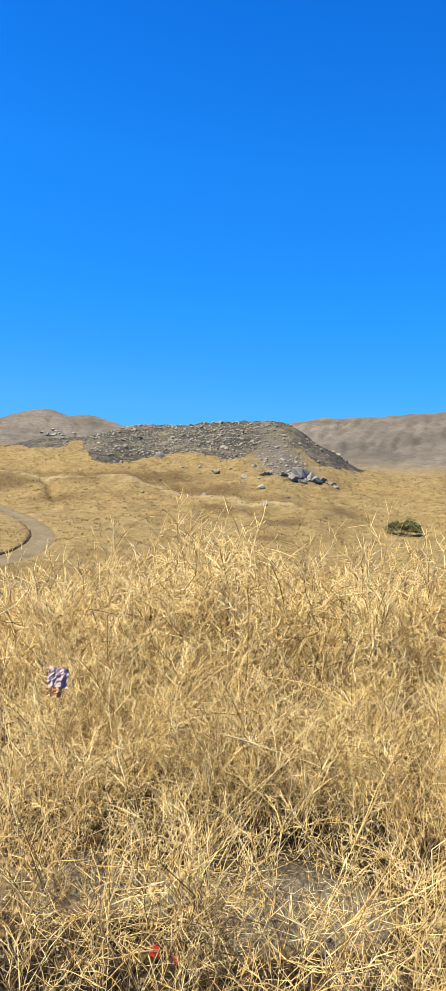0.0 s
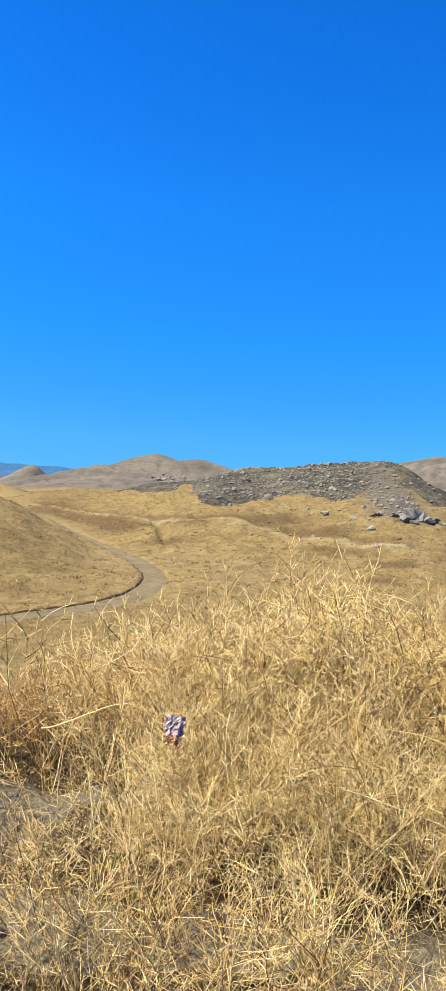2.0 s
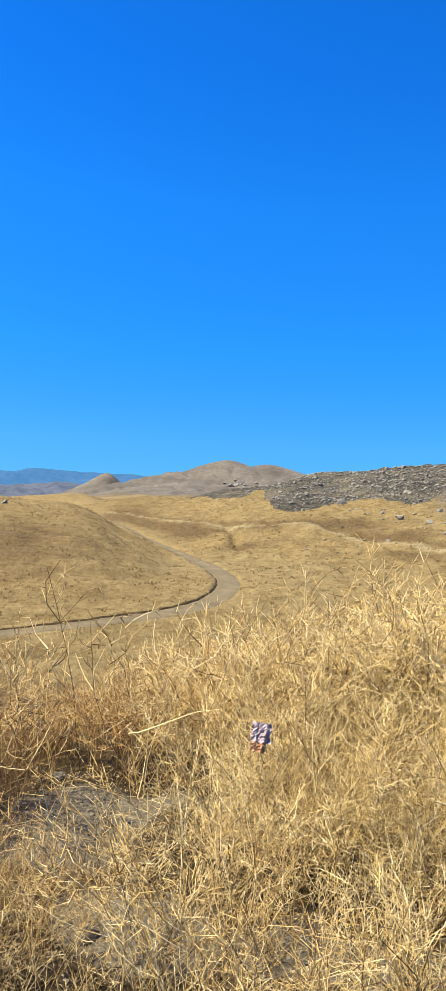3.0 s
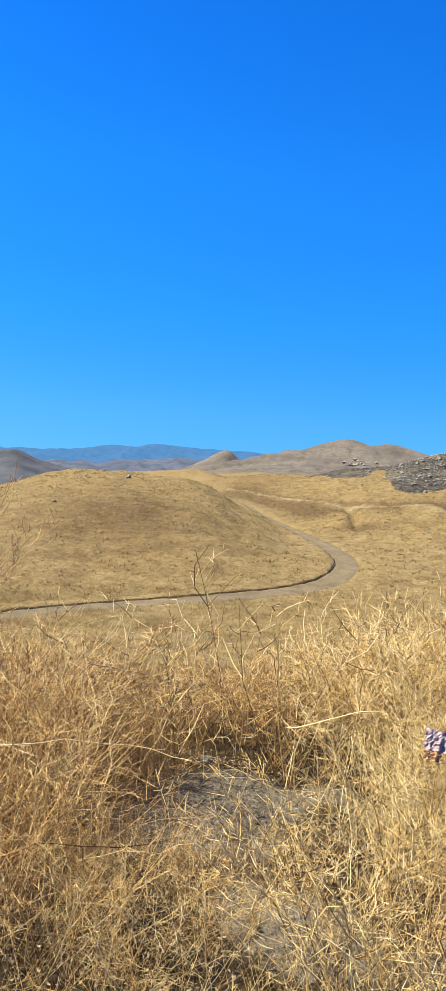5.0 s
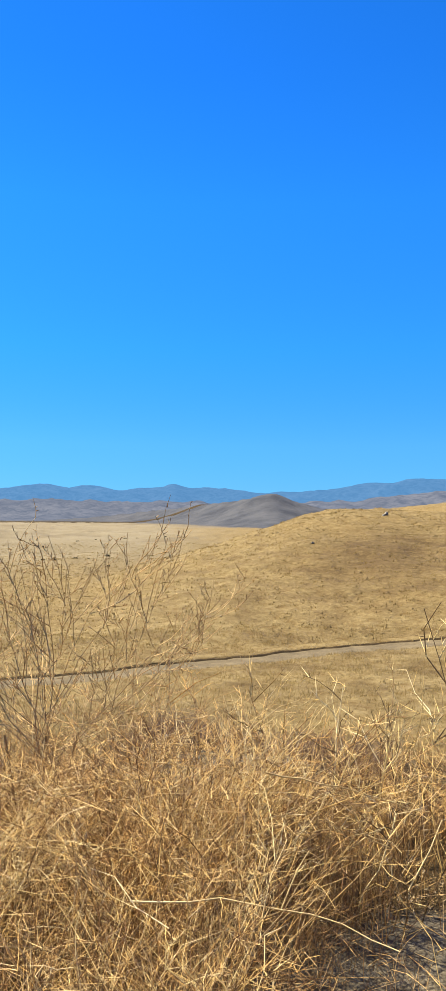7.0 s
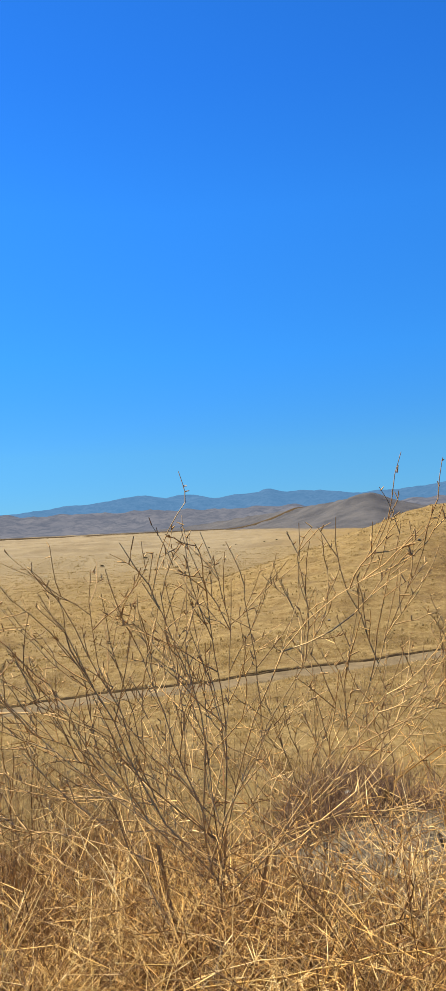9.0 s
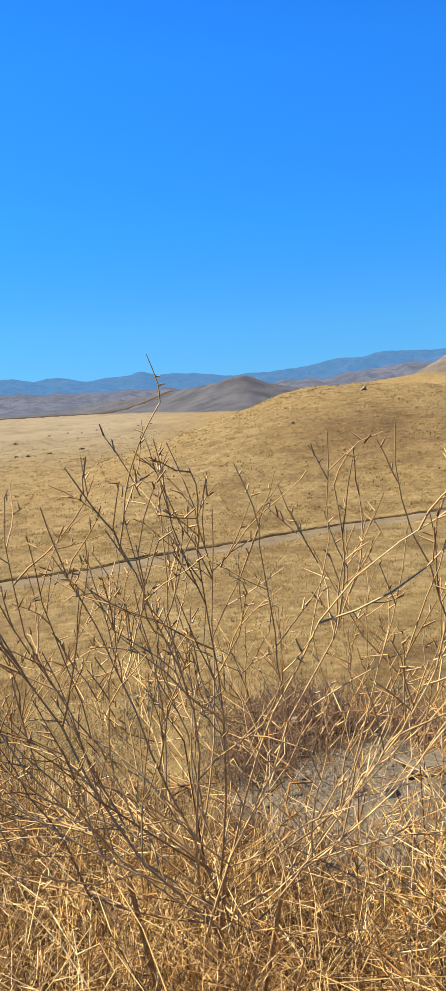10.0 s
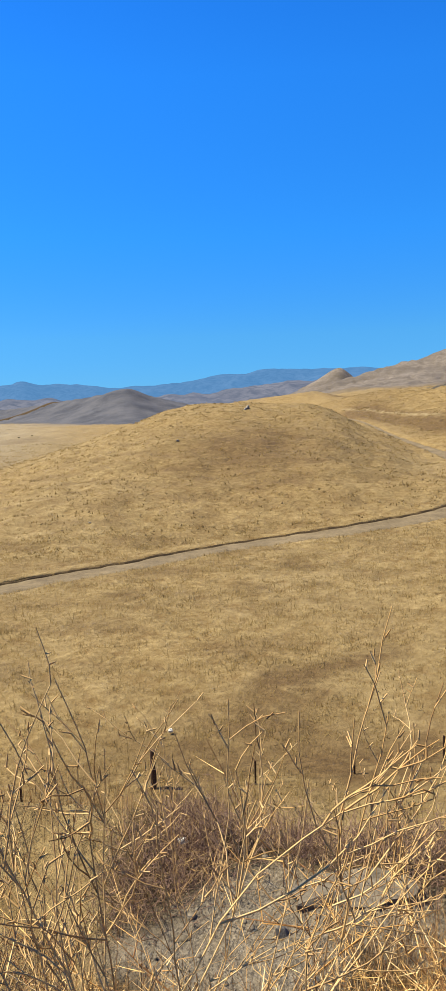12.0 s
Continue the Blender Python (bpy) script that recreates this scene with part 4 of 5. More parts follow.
def fallen_sticks():
    """Long pale dead stalks lying over the weeds."""
    rng = np.random.default_rng(35)
    for x, y, z, dx, dy, dz, length in ((-2.09, 1.64, 0.62, 0.7, 0.22, -0.05, 0.88), (-1.75, 1.35, 0.45, 0.8, 0.5, 0.05, 0.6), (-2.1, 2.3, 0.8, 0.9, 0.6, -0.12, 0.7), (-1.2, 2.5, 0.6, 0.8, -0.3, 0.1, 0.6),
                                        (0.1, 2.2, 0.55, 0.9, 0.3, -0.15, 0.6), (0.7, 2.5, 0.6, -0.6, 0.5, 0.2, 0.7), (-3.2, 3.1, 0.35, 0.9, 0.5, 0.02, 0.9), (-2.9, 3.5, 0.25, 0.9, 0.2, 0.0, 0.9), (-3.1, 2.0, 0.55, 0.7, 0.8, 0.05, 0.8)):
        s = Strands()
        line = bent((x, y, z), (dx, dy, dz), length * 0.85, 9, 0.13, -0.01, rng)
        s.tube(line, 0.0036, 0.0016)
        for k in range(3):
            i = int(rng.integers(2, 7))
            s.tube(bent(line[i], off_way(line[i] - line[i - 1], 0.6, rng) * 10, rng.uniform(0.08, 0.2), 3, 0.12, 0, rng), 0.0024, 0.001)
        tagged(mesh_object("dry_stick", *s.arrays(), STRAW), "long pale dead stalk lying across the dry weeds", "stick", "fallen stalks")


fallen_sticks()

# ---------------------------------------------------------------- the bare bushes at the edge


def bush_stem(seed, root, way, length, thick, branches=8, twigs=3):
    """One limb of the bare bush with its own branches and knobbly twigs."""
    rng = np.random.default_rng(seed)
    s = Strands()
    line = bent(root, way, length, 9, 0.11, 0.03, rng)
    s.tube(line, thick * 0.46, 0.0015)
    for j in range(branches):
        u = rng.uniform(0.12, 0.98) * 9
        i = min(int(u), 8)
        w = line[i + 1] - line[i]
        w /= np.linalg.norm(w)
        arm = bent(line[i] + (line[i + 1] - line[i]) * (u - i), off_way(w, rng.uniform(0.3, 0.95), rng), length * rng.uniform(0.25, 0.6) * (1.2 - 0.07 * u), 6, 0.13, 0.06, rng)
        s.tube(arm, 0.0024 * rng.uniform(0.7, 1.2), 0.0013)
        for q in range(twigs):
            v = rng.uniform(0.15, 1.0) * 6
            i2 = min(int(v), 5)
            w2 = arm[i2 + 1] - arm[i2]
            w2 /= np.linalg.norm(w2)
            twig = bent(arm[i2] + (arm[i2 + 1] - arm[i2]) * (v - i2), off_way(w2, rng.uniform(0.3, 0.9), rng), rng.uniform(0.06, 0.2), 3, 0.13, 0.05, rng)
            s.tube(twig, 0.0018, 0.0011)
            for k in range(2):
                at = twig[1] + (twig[3] - twig[1]) * rng.uniform(0, 1)
                s.tube(bent(at, off_way(w2, 0.8, rng), rng.uniform(0.012, 0.03), 1, 0.1, 0, rng), 0.0025, 0.0015)
    return s.arrays()


def dry_bush(x, y, fork, seed, stems, label):
    """A leafless bush: a short trunk that forks into limbs. stems: way across, way ahead, way up, length, thickness in millimetres."""
    ob = group_of("dry_bush", pose(x, y, float(ground(np.array(x), np.array(y)))), label, "bush", "bare bushes")
    rng = np.random.default_rng(seed)
    s = Strands()
    for k in range(3):
        s.tube(bent((rng.normal(0, 0.02), rng.normal(0, 0.02), -0.05), (rng.normal(0, 0.12), rng.normal(0, 0.12), 1), fork + 0.08, 4, 0.04, 0.02, rng), 0.008, 0.006)
    mesh_object("trunk", *s.arrays(), TWIG, ob)
    for i, (a, b, c, length, mm) in enumerate(stems):
        v, f = bush_stem(seed + 1 + i, (rng.normal(0, 0.025), rng.normal(0, 0.025), fork * rng.uniform(0.75, 1.05)), (a, b, c), length, mm * 0.001)
        mesh_object("stem", v, f, TWIG, ob)
    return ob


RIGHT, AHEAD = np.array((0.77, 0.64)), np.array((-0.64, 0.77))   # across and along the view over the bush


def fan(rows):
    return [(u * RIGHT[0] + w * AHEAD[0], u * RIGHT[1] + w * AHEAD[1], c, length, mm) for u, w, c, length, mm in rows]


dry_bush(-3.38, 2.39, 0.66, 700, fan([(-1.1, 0.1, 0.7, 0.85, 7), (-0.7, -0.1, 0.9, 0.95, 7.5), (-0.42, 0.15, 1, 0.82, 7), (-0.12, 0.0, 1, 0.92, 8), (0.12, 0.25, 1, 0.85, 6.5), (0.32, -0.05, 1, 0.85, 7),
                                     (0.65, 0.1, 0.9, 0.95, 7), (1.0, 0.05, 0.75, 1.0, 7), (1.2, 0.2, 0.45, 0.85, 6), (-1.3, 0.1, 0.4, 0.85, 6.5), (0.3, 0.45, 0.8, 0.8, 6), (-0.4, 0.4, 0.8, 0.8, 6), (-0.9, 0.4, 0.6, 0.8, 5.5), (-1.25, -0.05, 0.62, 0.9, 5), (-0.95, 0.25, 0.85, 0.85, 5), (1.2, 0.1, 0.55, 1.05, 4.5), (1.0, 0.35, 0.65, 1.1, 4.5), (-1.0, 0.25, 0.6, 1.0, 4.5)]), "tall leafless straw-brown bush with wiry branching stems")
dry_bush(-4.5, 2.4, 0.3, 760, fan([(-0.3, 0.1, 1, 0.8, 5), (0.3, 0.0, 1, 0.85, 5), (0.7, 0.1, 0.8, 0.75, 4.5), (-0.7, 0, 0.8, 0.75, 4.5)]), "leafless straw-brown bush among dry weeds")
dry_bush(-3.75, 3.4, 0.15, 780, fan([(-0.5, 0.1, 0.9, 0.7, 4), (0.05, 0.1, 1, 0.8, 4.5), (0.5, 0.0, 0.9, 0.8, 4.5), (0.95, 0.1, 0.6, 0.9, 4.5)]), "thin leafless straw-coloured bush beside bare gravel")


# ---------------------------------------------------------------- low grey-purple brush along the edge


def brush_arrays(seed):
    rng = np.random.default_rng(seed)
    s = Strands()
    for i in range(56):
        a, t = rng.uniform(0, 6.283), abs(rng.normal(0, 0.75))
        way = (math.cos(a) * math.sin(t), math.sin(a) * math.sin(t), max(math.cos(t), 0.1))
        line = bent((rng.normal(0, 0.13), rng.normal(0, 0.13), -0.02), way, rng.uniform(0.1, 0.29), 3, 0.36, -0.02, rng)
        s.tube(line, 0.0024, 0.0012)
        for k in range(2):
            s.tube(bent(line[int(rng.integers(1, 4))], rng.normal(0, 1, 3) + np.array((0, 0, 0.5)), rng.uniform(0.04, 0.1), 2, 0.3, 0, rng), 0.0014, 0.0009)
    return s.arrays()


def plant_brush():
    rng = np.random.default_rng(51)
    kinds = [brush_arrays(800 + i) for i in range(4)]
    spots = []
    for i in range(46):
        b, d = rng.uniform(6, 37), rng.uniform(3.15, 3.7)
        spots.append((-2.54 - d * math.sin(radians(b)), 1.33 + d * math.cos(radians(b))))
    for i in range(34):
        b, d = rng.uniform(6, 34), rng.uniform(3.45, 3.95)
        spots.append((-2.54 - d * math.sin(radians(b)), 1.33 + d * math.cos(radians(b))))
    spots += [(-4.35 + rng.normal(0, 0.16), 3.6 + rng.normal(0, 0.14)) for i in range(7)]
    spots += [(-3.0 + rng.normal(0, 0.2), 3.1 + rng.normal(0, 0.15)) for i in range(4)]
    spots += [(rng.uniform(-2.6, -2.1), rng.uniform(4.1, 4.6)) for i in range(4)]
    rows = []
    for x, y in spots:
        if float(bare(np.array(x), np.array(y))) > 0.5 or math.hypot(x + 3.53, (y - 4.3) * 1.3) < 0.42:
            continue
        rows.append((int(rng.integers(0, 4)), x, y, float(ground(np.array(x), np.array(y))), rng.uniform(0, 6.28), rng.uniform(0.6, 0.95) * (1 if math.atan2(-(x + 2.54), y - 1.33) < 0.6 else 0.68), 0, 0))
    v, f = scatter(kinds, rows)
    tagged(mesh_object("dead_brush", v, f, PURPLE), "low matted grey-purple dead brush along the shoulder's edge", "brush", kind="stuff")


plant_brush()


# ---------------------------------------------------------------- stones


def stone_mesh(seed, rough=0.28, flat=0.75, cuts=3):
    """An angular weathered stone: a sphere cut by random planes and roughened."""
    rng = np.random.default_rng(seed)
    bm = bmesh.new()
    bmesh.ops.create_icosphere(bm, subdivisions=cuts, radius=1.0)
    planes = [(Vector(rng.normal(0, 1, 3)).normalized(), rng.uniform(0.42, 0.85)) for i in range(14)]
    shift = Vector(rng.uniform(-20, 20, 3))
    for v in bm.verts:
        for n, d in planes:
            over = v.co.dot(n) - d
            if over > 0:
                v.co -= n * over
        v.co *= 1 + rough * 0.5 * noise.fractal(v.co * 1.6 + shift, 1.0, 2.0, 4)
        v.co.z *= flat
    data = bpy.data.meshes.new("rock")
    bm.to_mesh(data)
    bm.free()
    return data


STONES = [stone_mesh(900 + i, 0.3, f, 2) for i, f in enumerate((0.7, 0.85, 0.6, 0.95, 0.75, 0.55))]
for data in STONES:
    data.materials.append(ROCK)
def block_mesh(seed):
    """A broken block with sharp edges."""
    rng = np.random.default_rng(seed)
    bm = bmesh.new()
    for i in range(15):
        p = rng.normal(0, 1, 3)
        p = p / np.linalg.norm(p) * rng.uniform(0.75, 1.05) * np.array((1.0, 0.85, 0.8))
        bm.verts.new(p)
    made = bmesh.ops.convex_hull(bm, input=bm.verts[:])
    bmesh.ops.delete(bm, geom=[v for v in made["geom_interior"] if isinstance(v, bmesh.types.BMVert)], context="VERTS")
    bmesh.ops.bevel(bm, geom=bm.edges[:], offset=0.03, segments=1, affect="EDGES")
    data = bpy.data.meshes.new("rock")
    bm.to_mesh(data)
    bm.free()
    return data


DARK_STONES = [block_mesh(920 + i) for i in range(5)]
for data in DARK_STONES:
    data.materials.append(BLUE_ROCK)


def rock_at(data, x, y, size, turn, label, group, sink=0.25, tilt=0.0, stretch=1.0):
    z = float(ground(np.array(x), np.array(y)))
    ob = new("rock", data)
    ob.matrix_world = Matrix.Translation((x, y, z + size * (0.55 - sink))) @ Euler((tilt, tilt * 0.6, turn)).to_matrix().to_4x4() @ Matrix.Diagonal((size * stretch, size, size, 1))
    return tagged(ob, label, "rock", group)


def polar(b, r):
    return -0.4 - r * math.sin(radians(b)), -0.4 + r * math.cos(radians(b))


def scatter_rocks():
    rng = np.random.default_rng(61)
    n = 0
    while n < 165:
        b, r = rng.uniform(-12.5, 8), rng.uniform(139, 193)
        x, y = polar(b, r)
        if float(burnt_mask(np.array(x), np.array(y))) < 0.4 or rng.random() > 0.35 + 0.65 * math.exp(-((b + 2) / 5.5) ** 2):
            continue
        rock_at(STONES[int(rng.integers(0, 6))], x, y, 0.2 * math.exp(abs(rng.normal(0, 0.55))), rng.uniform(0, 6.28), "pale grey rock on burnt black ground", "rocks of the burnt hill", tilt=rng.uniform(-0.4, 0.4), stretch=rng.uniform(0.9, 1.6))
        n += 1
    for i in range(36):
        b, r = rng.uniform(-12, 4), rng.uniform(100, 146)
        x, y = polar(b, r)
        if float(burnt_mask(np.array(x), np.array(y))) < 0.4:
            rock_at(STONES[int(rng.integers(0, 6))], x, y, 0.18 * math.exp(abs(rng.normal(0, 0.5))), rng.uniform(0, 6.28), "pale rock lying in dry grass", "rocks of the grass slope", tilt=rng.uniform(-0.3, 0.3))
    for x, y, size in ((9.96, 120.9, 0.62), (12.5, 131.5, 0.6), (-1.2, 136.0, 0.75), (5.6, 123.7, 0.95), (11.8, 111.7, 0.8), (8.2, 129, 0.45), (3.1, 131, 0.5)):
        rock_at(STONES[int(rng.integers(0, 6))], x, y, size, rng.uniform(0, 6.28), "pale grey rock standing in dry grass", "rocks of the grass slope")
    for i in range(34):
        b, r = 8.95 + rng.normal(0, 0.7), 446 + rng.normal(0, 10)
        rock_at(STONES[int(rng.integers(0, 6))], *polar(b, r), rng.uniform(0.6, 1.7), rng.uniform(0, 6.28), "pale boulder of a rubble field on a far slope", "rubble of the far slope")
    for b, r, size in ((26.0, 119.5, 0.45), (26.15, 119.0, 0.3), (31.2, 96, 0.25), (37.9, 67.6, 0.16)):
        rock_at(STONES[int(rng.integers(0, 6))], *polar(b, r), size, rng.uniform(0, 6.28), "small rock on the grassy hill", "rocks of the near hill")


scatter_rocks()


def burnt_rubble():
    """The countless small stones between the rocks of the burnt hill."""
    rng = np.random.default_rng(63)
    kinds = []
    for data in STONES[:4]:
        bm = bmesh.new()
        bmesh.ops.create_icosphere(bm, subdivisions=1, radius=1.0)
        for v in bm.verts:
            v.co *= 1 + 0.35 * noise.noise(v.co * 1.4 + Vector((len(kinds) * 9.1, 0, 0)))
            v.co.z = v.co.z * 0.7 + 0.2
        kinds.append((np.array([v.co[:] for v in bm.verts]), np.array([[v.index for v in f.verts] for f in bm.faces], np.int32)))
        bm.free()
    b, r = rng.uniform(-13, 9, 6000), rng.uniform(122, 196, 6000)
    x, y = -0.4 - r * np.sin(np.radians(b)), -0.4 + r * np.cos(np.radians(b))
    keep = (burnt_mask(x, y) > 0.4) & (rng.random(6000) < (0.25 + 0.7 * np.exp(-((b + 1) / 5) ** 2)) * (1 - 0.85 * ramp(b, -6.5, -8))) | (spur_mask(x, y) > 0.5) & (r < 165) & (rng.random(6000) < 0.7)
    x, y = x[keep], y[keep]
    z = ground(x, y)
    spots = [(int(k), *p, t, q, 0, 0) for k, p, t, q in zip(rng.integers(0, 4, len(x)), np.stack([x, y, z], 1).tolist(), rng.uniform(0, 6, len(x)), 0.13 * np.exp(np.abs(rng.normal(0, 0.5, len(x)))))]
    v, f = scatter(kinds, spots)
    tagged(mesh_object("rubble", v, f, ROCK), "small pale stones strewn over burnt ground", "stones", kind="stuff")


burnt_rubble()


def outcrop():
    """The blue-grey boulders at the foot of the burnt hill: two tall slabs leaning over a dark hollow, with lesser blocks round them."""
    rng = np.random.default_rng(71)
    for dx, dy, size, turn, tilt, st in ((-0.3, 1.2, 1.7, 0.6, 0.45, 1.25), (1.5, 1.5, 1.6, 2.2, -0.5, 1.15), (0.5, 2.4, 1.5, 1.2, 0.3, 1.2), (-5.0, 2.0, 0.7, 0.9, 0.2, 1.2), (4.6, 1.5, 0.75, 2.0, 0.3, 1.3), (-1.35, -0.6, 1.15, 1.9, -0.35, 1.2), (1.9, 0.2, 1.05, 2.6, 0.1, 1.3), (-0.2, -1.4, 0.75, 0.3, 0.2, 1.4), (-2.9, 0.6, 0.85, 1.1, 0.0, 1.2), (3.2, 0.4, 0.8, 0.2, 0.3, 1.1)):
        rock_at(DARK_STONES[int(rng.integers(0, 4))], 18.9 + dx * 1.1, 118.6 + dy, size, turn, "large blue-grey boulder of a jumbled outcrop", "boulders of the outcrop", 0.2, tilt, st)
    for i in range(60):
        x, y = 18.9 + rng.normal(0, 3.2), 119.6 + abs(rng.normal(0, 1.6)) - 1
        rock_at((DARK_STONES + STONES)[int(rng.integers(0, 11))], x, y, rng.uniform(0.18, 0.6), rng.uniform(0, 6.28), "grey block of broken rock in a jumbled outcrop", "boulders of the outcrop", 0.2, rng.uniform(-0.4, 0.4), rng.uniform(1, 1.5))


outcrop()


def shoulder_stones():
    """Pebbles of the bare patches, and the few larger stones."""
    rng = np.random.default_rng(81)
    base = []
    for i in range(4):
        bm = bmesh.new()
        bmesh.ops.create_icosphere(bm, subdivisions=1, radius=1.0)
        for v in bm.verts:
            v.co *= 1 + 0.3 * noise.noise(v.co * 1.7 + Vector((i * 7, 0, 0)))
            v.co.z *= 0.6
        base.append((np.array([v.co[:] for v in bm.verts]), np.array([[v.index for v in f.verts] for f in bm.faces], np.int32)))
        bm.free()
    spots = []
    while len(spots) < 1300:
        cx, cy, sx, sy = BARE[int(rng.integers(0, len(BARE)))]
        x, y = cx + rng.normal(0, 0.6) * sx, cy + rng.normal(0, 0.6) * sy
        spots.append((int(rng.integers(0, 4)), x, y, float(ground(np.array(x), np.array(y))), rng.uniform(0, 6.28), 0.0035 * math.exp(abs(rng.normal(0, 0.75))), 0, 0))
    v, f = scatter(base, spots)
    tagged(mesh_object("gravel", v, f, SLAB), "loose grey-brown gravel on the bare shoulder", "gravel", kind="stuff")
    for x, y, size in ((-3.72, 4.0, 0.045), (-3.5, 3.8, 0.03), (-3.7, 4.2, 0.035), (-1.9, 3.5, 0.05), (-1.45, 3.75, 0.04), (0.3, 2.05, 0.035)):
        rock_at(DARK_STONES[int(rng.integers(0, 4))], x, y, size, rng.uniform(0, 6), "small dark stone on bare gravel", "stones of the shoulder")


shoulder_stones()


def concrete_slab():
    """A broken slab of weathered concrete, washed hollow under its front edge."""
    x, y = -3.53, 4.39
    z = float(ground(np.array(x), np.array(y)))
    ob = group_of("concrete_slab", pose(x, y, z - 0.085, 0, 0, 34), "broken weathered concrete slab washed hollow underneath", "slab")
    rng = np.random.default_rng(91)
    bm = bmesh.new()
    n, rim, low = 22, [], []
    for i in range(n):
        a = 6.283 * i / n
        r = 1 + 0.12 * rng.normal()
        px, py = 0.27 * r * math.copysign(abs(math.cos(a)) ** 0.7, math.cos(a)), 0.12 * r * math.copysign(abs(math.sin(a)) ** 0.7, math.sin(a))
        rim.append(bm.verts.new((px, py, 0.1 + 0.012 * rng.normal())))
        low.append(bm.verts.new((px * 0.93, py * 0.93, 0.035 + 0.008 * rng.normal())))
    mid, under = bm.verts.new((0, 0, 0.12)), bm.verts.new((0, 0, 0.07))
    for i in range(n):
        j = (i + 1) % n
        bm.faces.new((rim[i], rim[j], mid))
        bm.faces.new((low[j], low[i], under))
        bm.faces.new((rim[j], rim[i], low[i], low[j]))
    bmesh.ops.subdivide_edges(bm, edges=bm.edges[:], cuts=2, use_grid_fill=True)
    for v in bm.verts:
        v.co += Vector((0.01, 0.01, 0.008)) * noise.noise(v.co * 14)
    part("slab_top", bm, SLAB, ob)
    for px, py, sx, sy in ((-0.19, 0.0, 0.1, 0.12), (0.2, 0.02, 0.08, 0.11), (0.0, 0.08, 0.2, 0.06)):
        bm = bmesh.new()
        bmesh.ops.create_icosphere(bm, subdivisions=3, radius=1)
        for v in bm.verts:
            v.co *= 1 + 0.25 * noise.noise(v.co * 2 + Vector((px * 30, 0, 0)))
            v.co = Vector((px + v.co.x * sx, py + v.co.y * sy, v.co.z * 0.06))
        part("footing", bm, SLAB, ob)


concrete_slab()


# ---------------------------------------------------------------- fence in the valley


def box(bm, x0, x1, y0, y1, z0, z1, bevel=0.0):
    m = Matrix.Translation(((x0 + x1) / 2, (y0 + y1) / 2, (z0 + z1) / 2)) @ Matrix.Diagonal((x1 - x0, y1 - y0, z1 - z0, 1))
    made = bmesh.ops.create_cube(bm, size=1, matrix=m)
    if bevel:
        bmesh.ops.bevel(bm, geom=list({e for v in made["verts"] for e in v.link_edges}), offset=bevel, segments=2, affect="EDGES")


FENCE = [(-25.5, 11.4), (-21.2, 14.0), (-16.9, 16.53), (-13.9, 18.57), (-11.34, 19.8), (-8.97, 21.3), (-6.73, 22.4), (-2.5, 24.4), (3.5, 27.0), (10, 29.8)]


def fence():
    ob = group_of("fence", pose(0, 0, 0), "rusty wire fence with thin steel posts in dry grass", "fence")
    tops = []
    for i, (x, y) in enumerate(FENCE):
        z = float(ground(np.array(x), np.array(y)))
        tops.append((x, y, z))
        bm = bmesh.new()
        if i == 3:
            bmesh.ops.create_cone(bm, cap_ends=True, segments=12, radius1=0.085, radius2=0.075, depth=1.4, matrix=Matrix.Translation((x, y, z + 0.4)))
            bmesh.ops.bevel(bm, geom=[e for e in bm.edges if e.calc_face_angle(0) > 1], offset=0.012, segments=2, affect="EDGES")
            part("post", bm, RUST, ob, "thick dark rusty pipe post")
            continue
        h = 0.66 + 0.08 * math.sin(i * 2.3)
        box(bm, x - 0.028, x + 0.028, y - 0.006, y + 0.006, z - 0.3, z + h, 0.002)
        box(bm, x - 0.005, x + 0.005, y - 0.035, y - 0.006, z - 0.3, z + h, 0.002)
        part("post", bm, RUST, ob)
    for h in (0.22, 0.4, 0.56):
        s = Strands()
        for (x0, y0, z0), (x1, y1, z1) in zip(tops[:-1], tops[1:]):
            u = np.linspace(0, 1, 7)[:, None]
            line = np.array((x0, y0, z0 + h)) + (np.array((x1, y1, z1)) - np.array((x0, y0, z0))) * u
            line[:, 2] -= 0.07 * np.sin(u[:, 0] * math.pi)
            s.tube(line, 0.0035, 0.0035)
        mesh_object("wire", *s.arrays(), WIRE, ob)


fence()


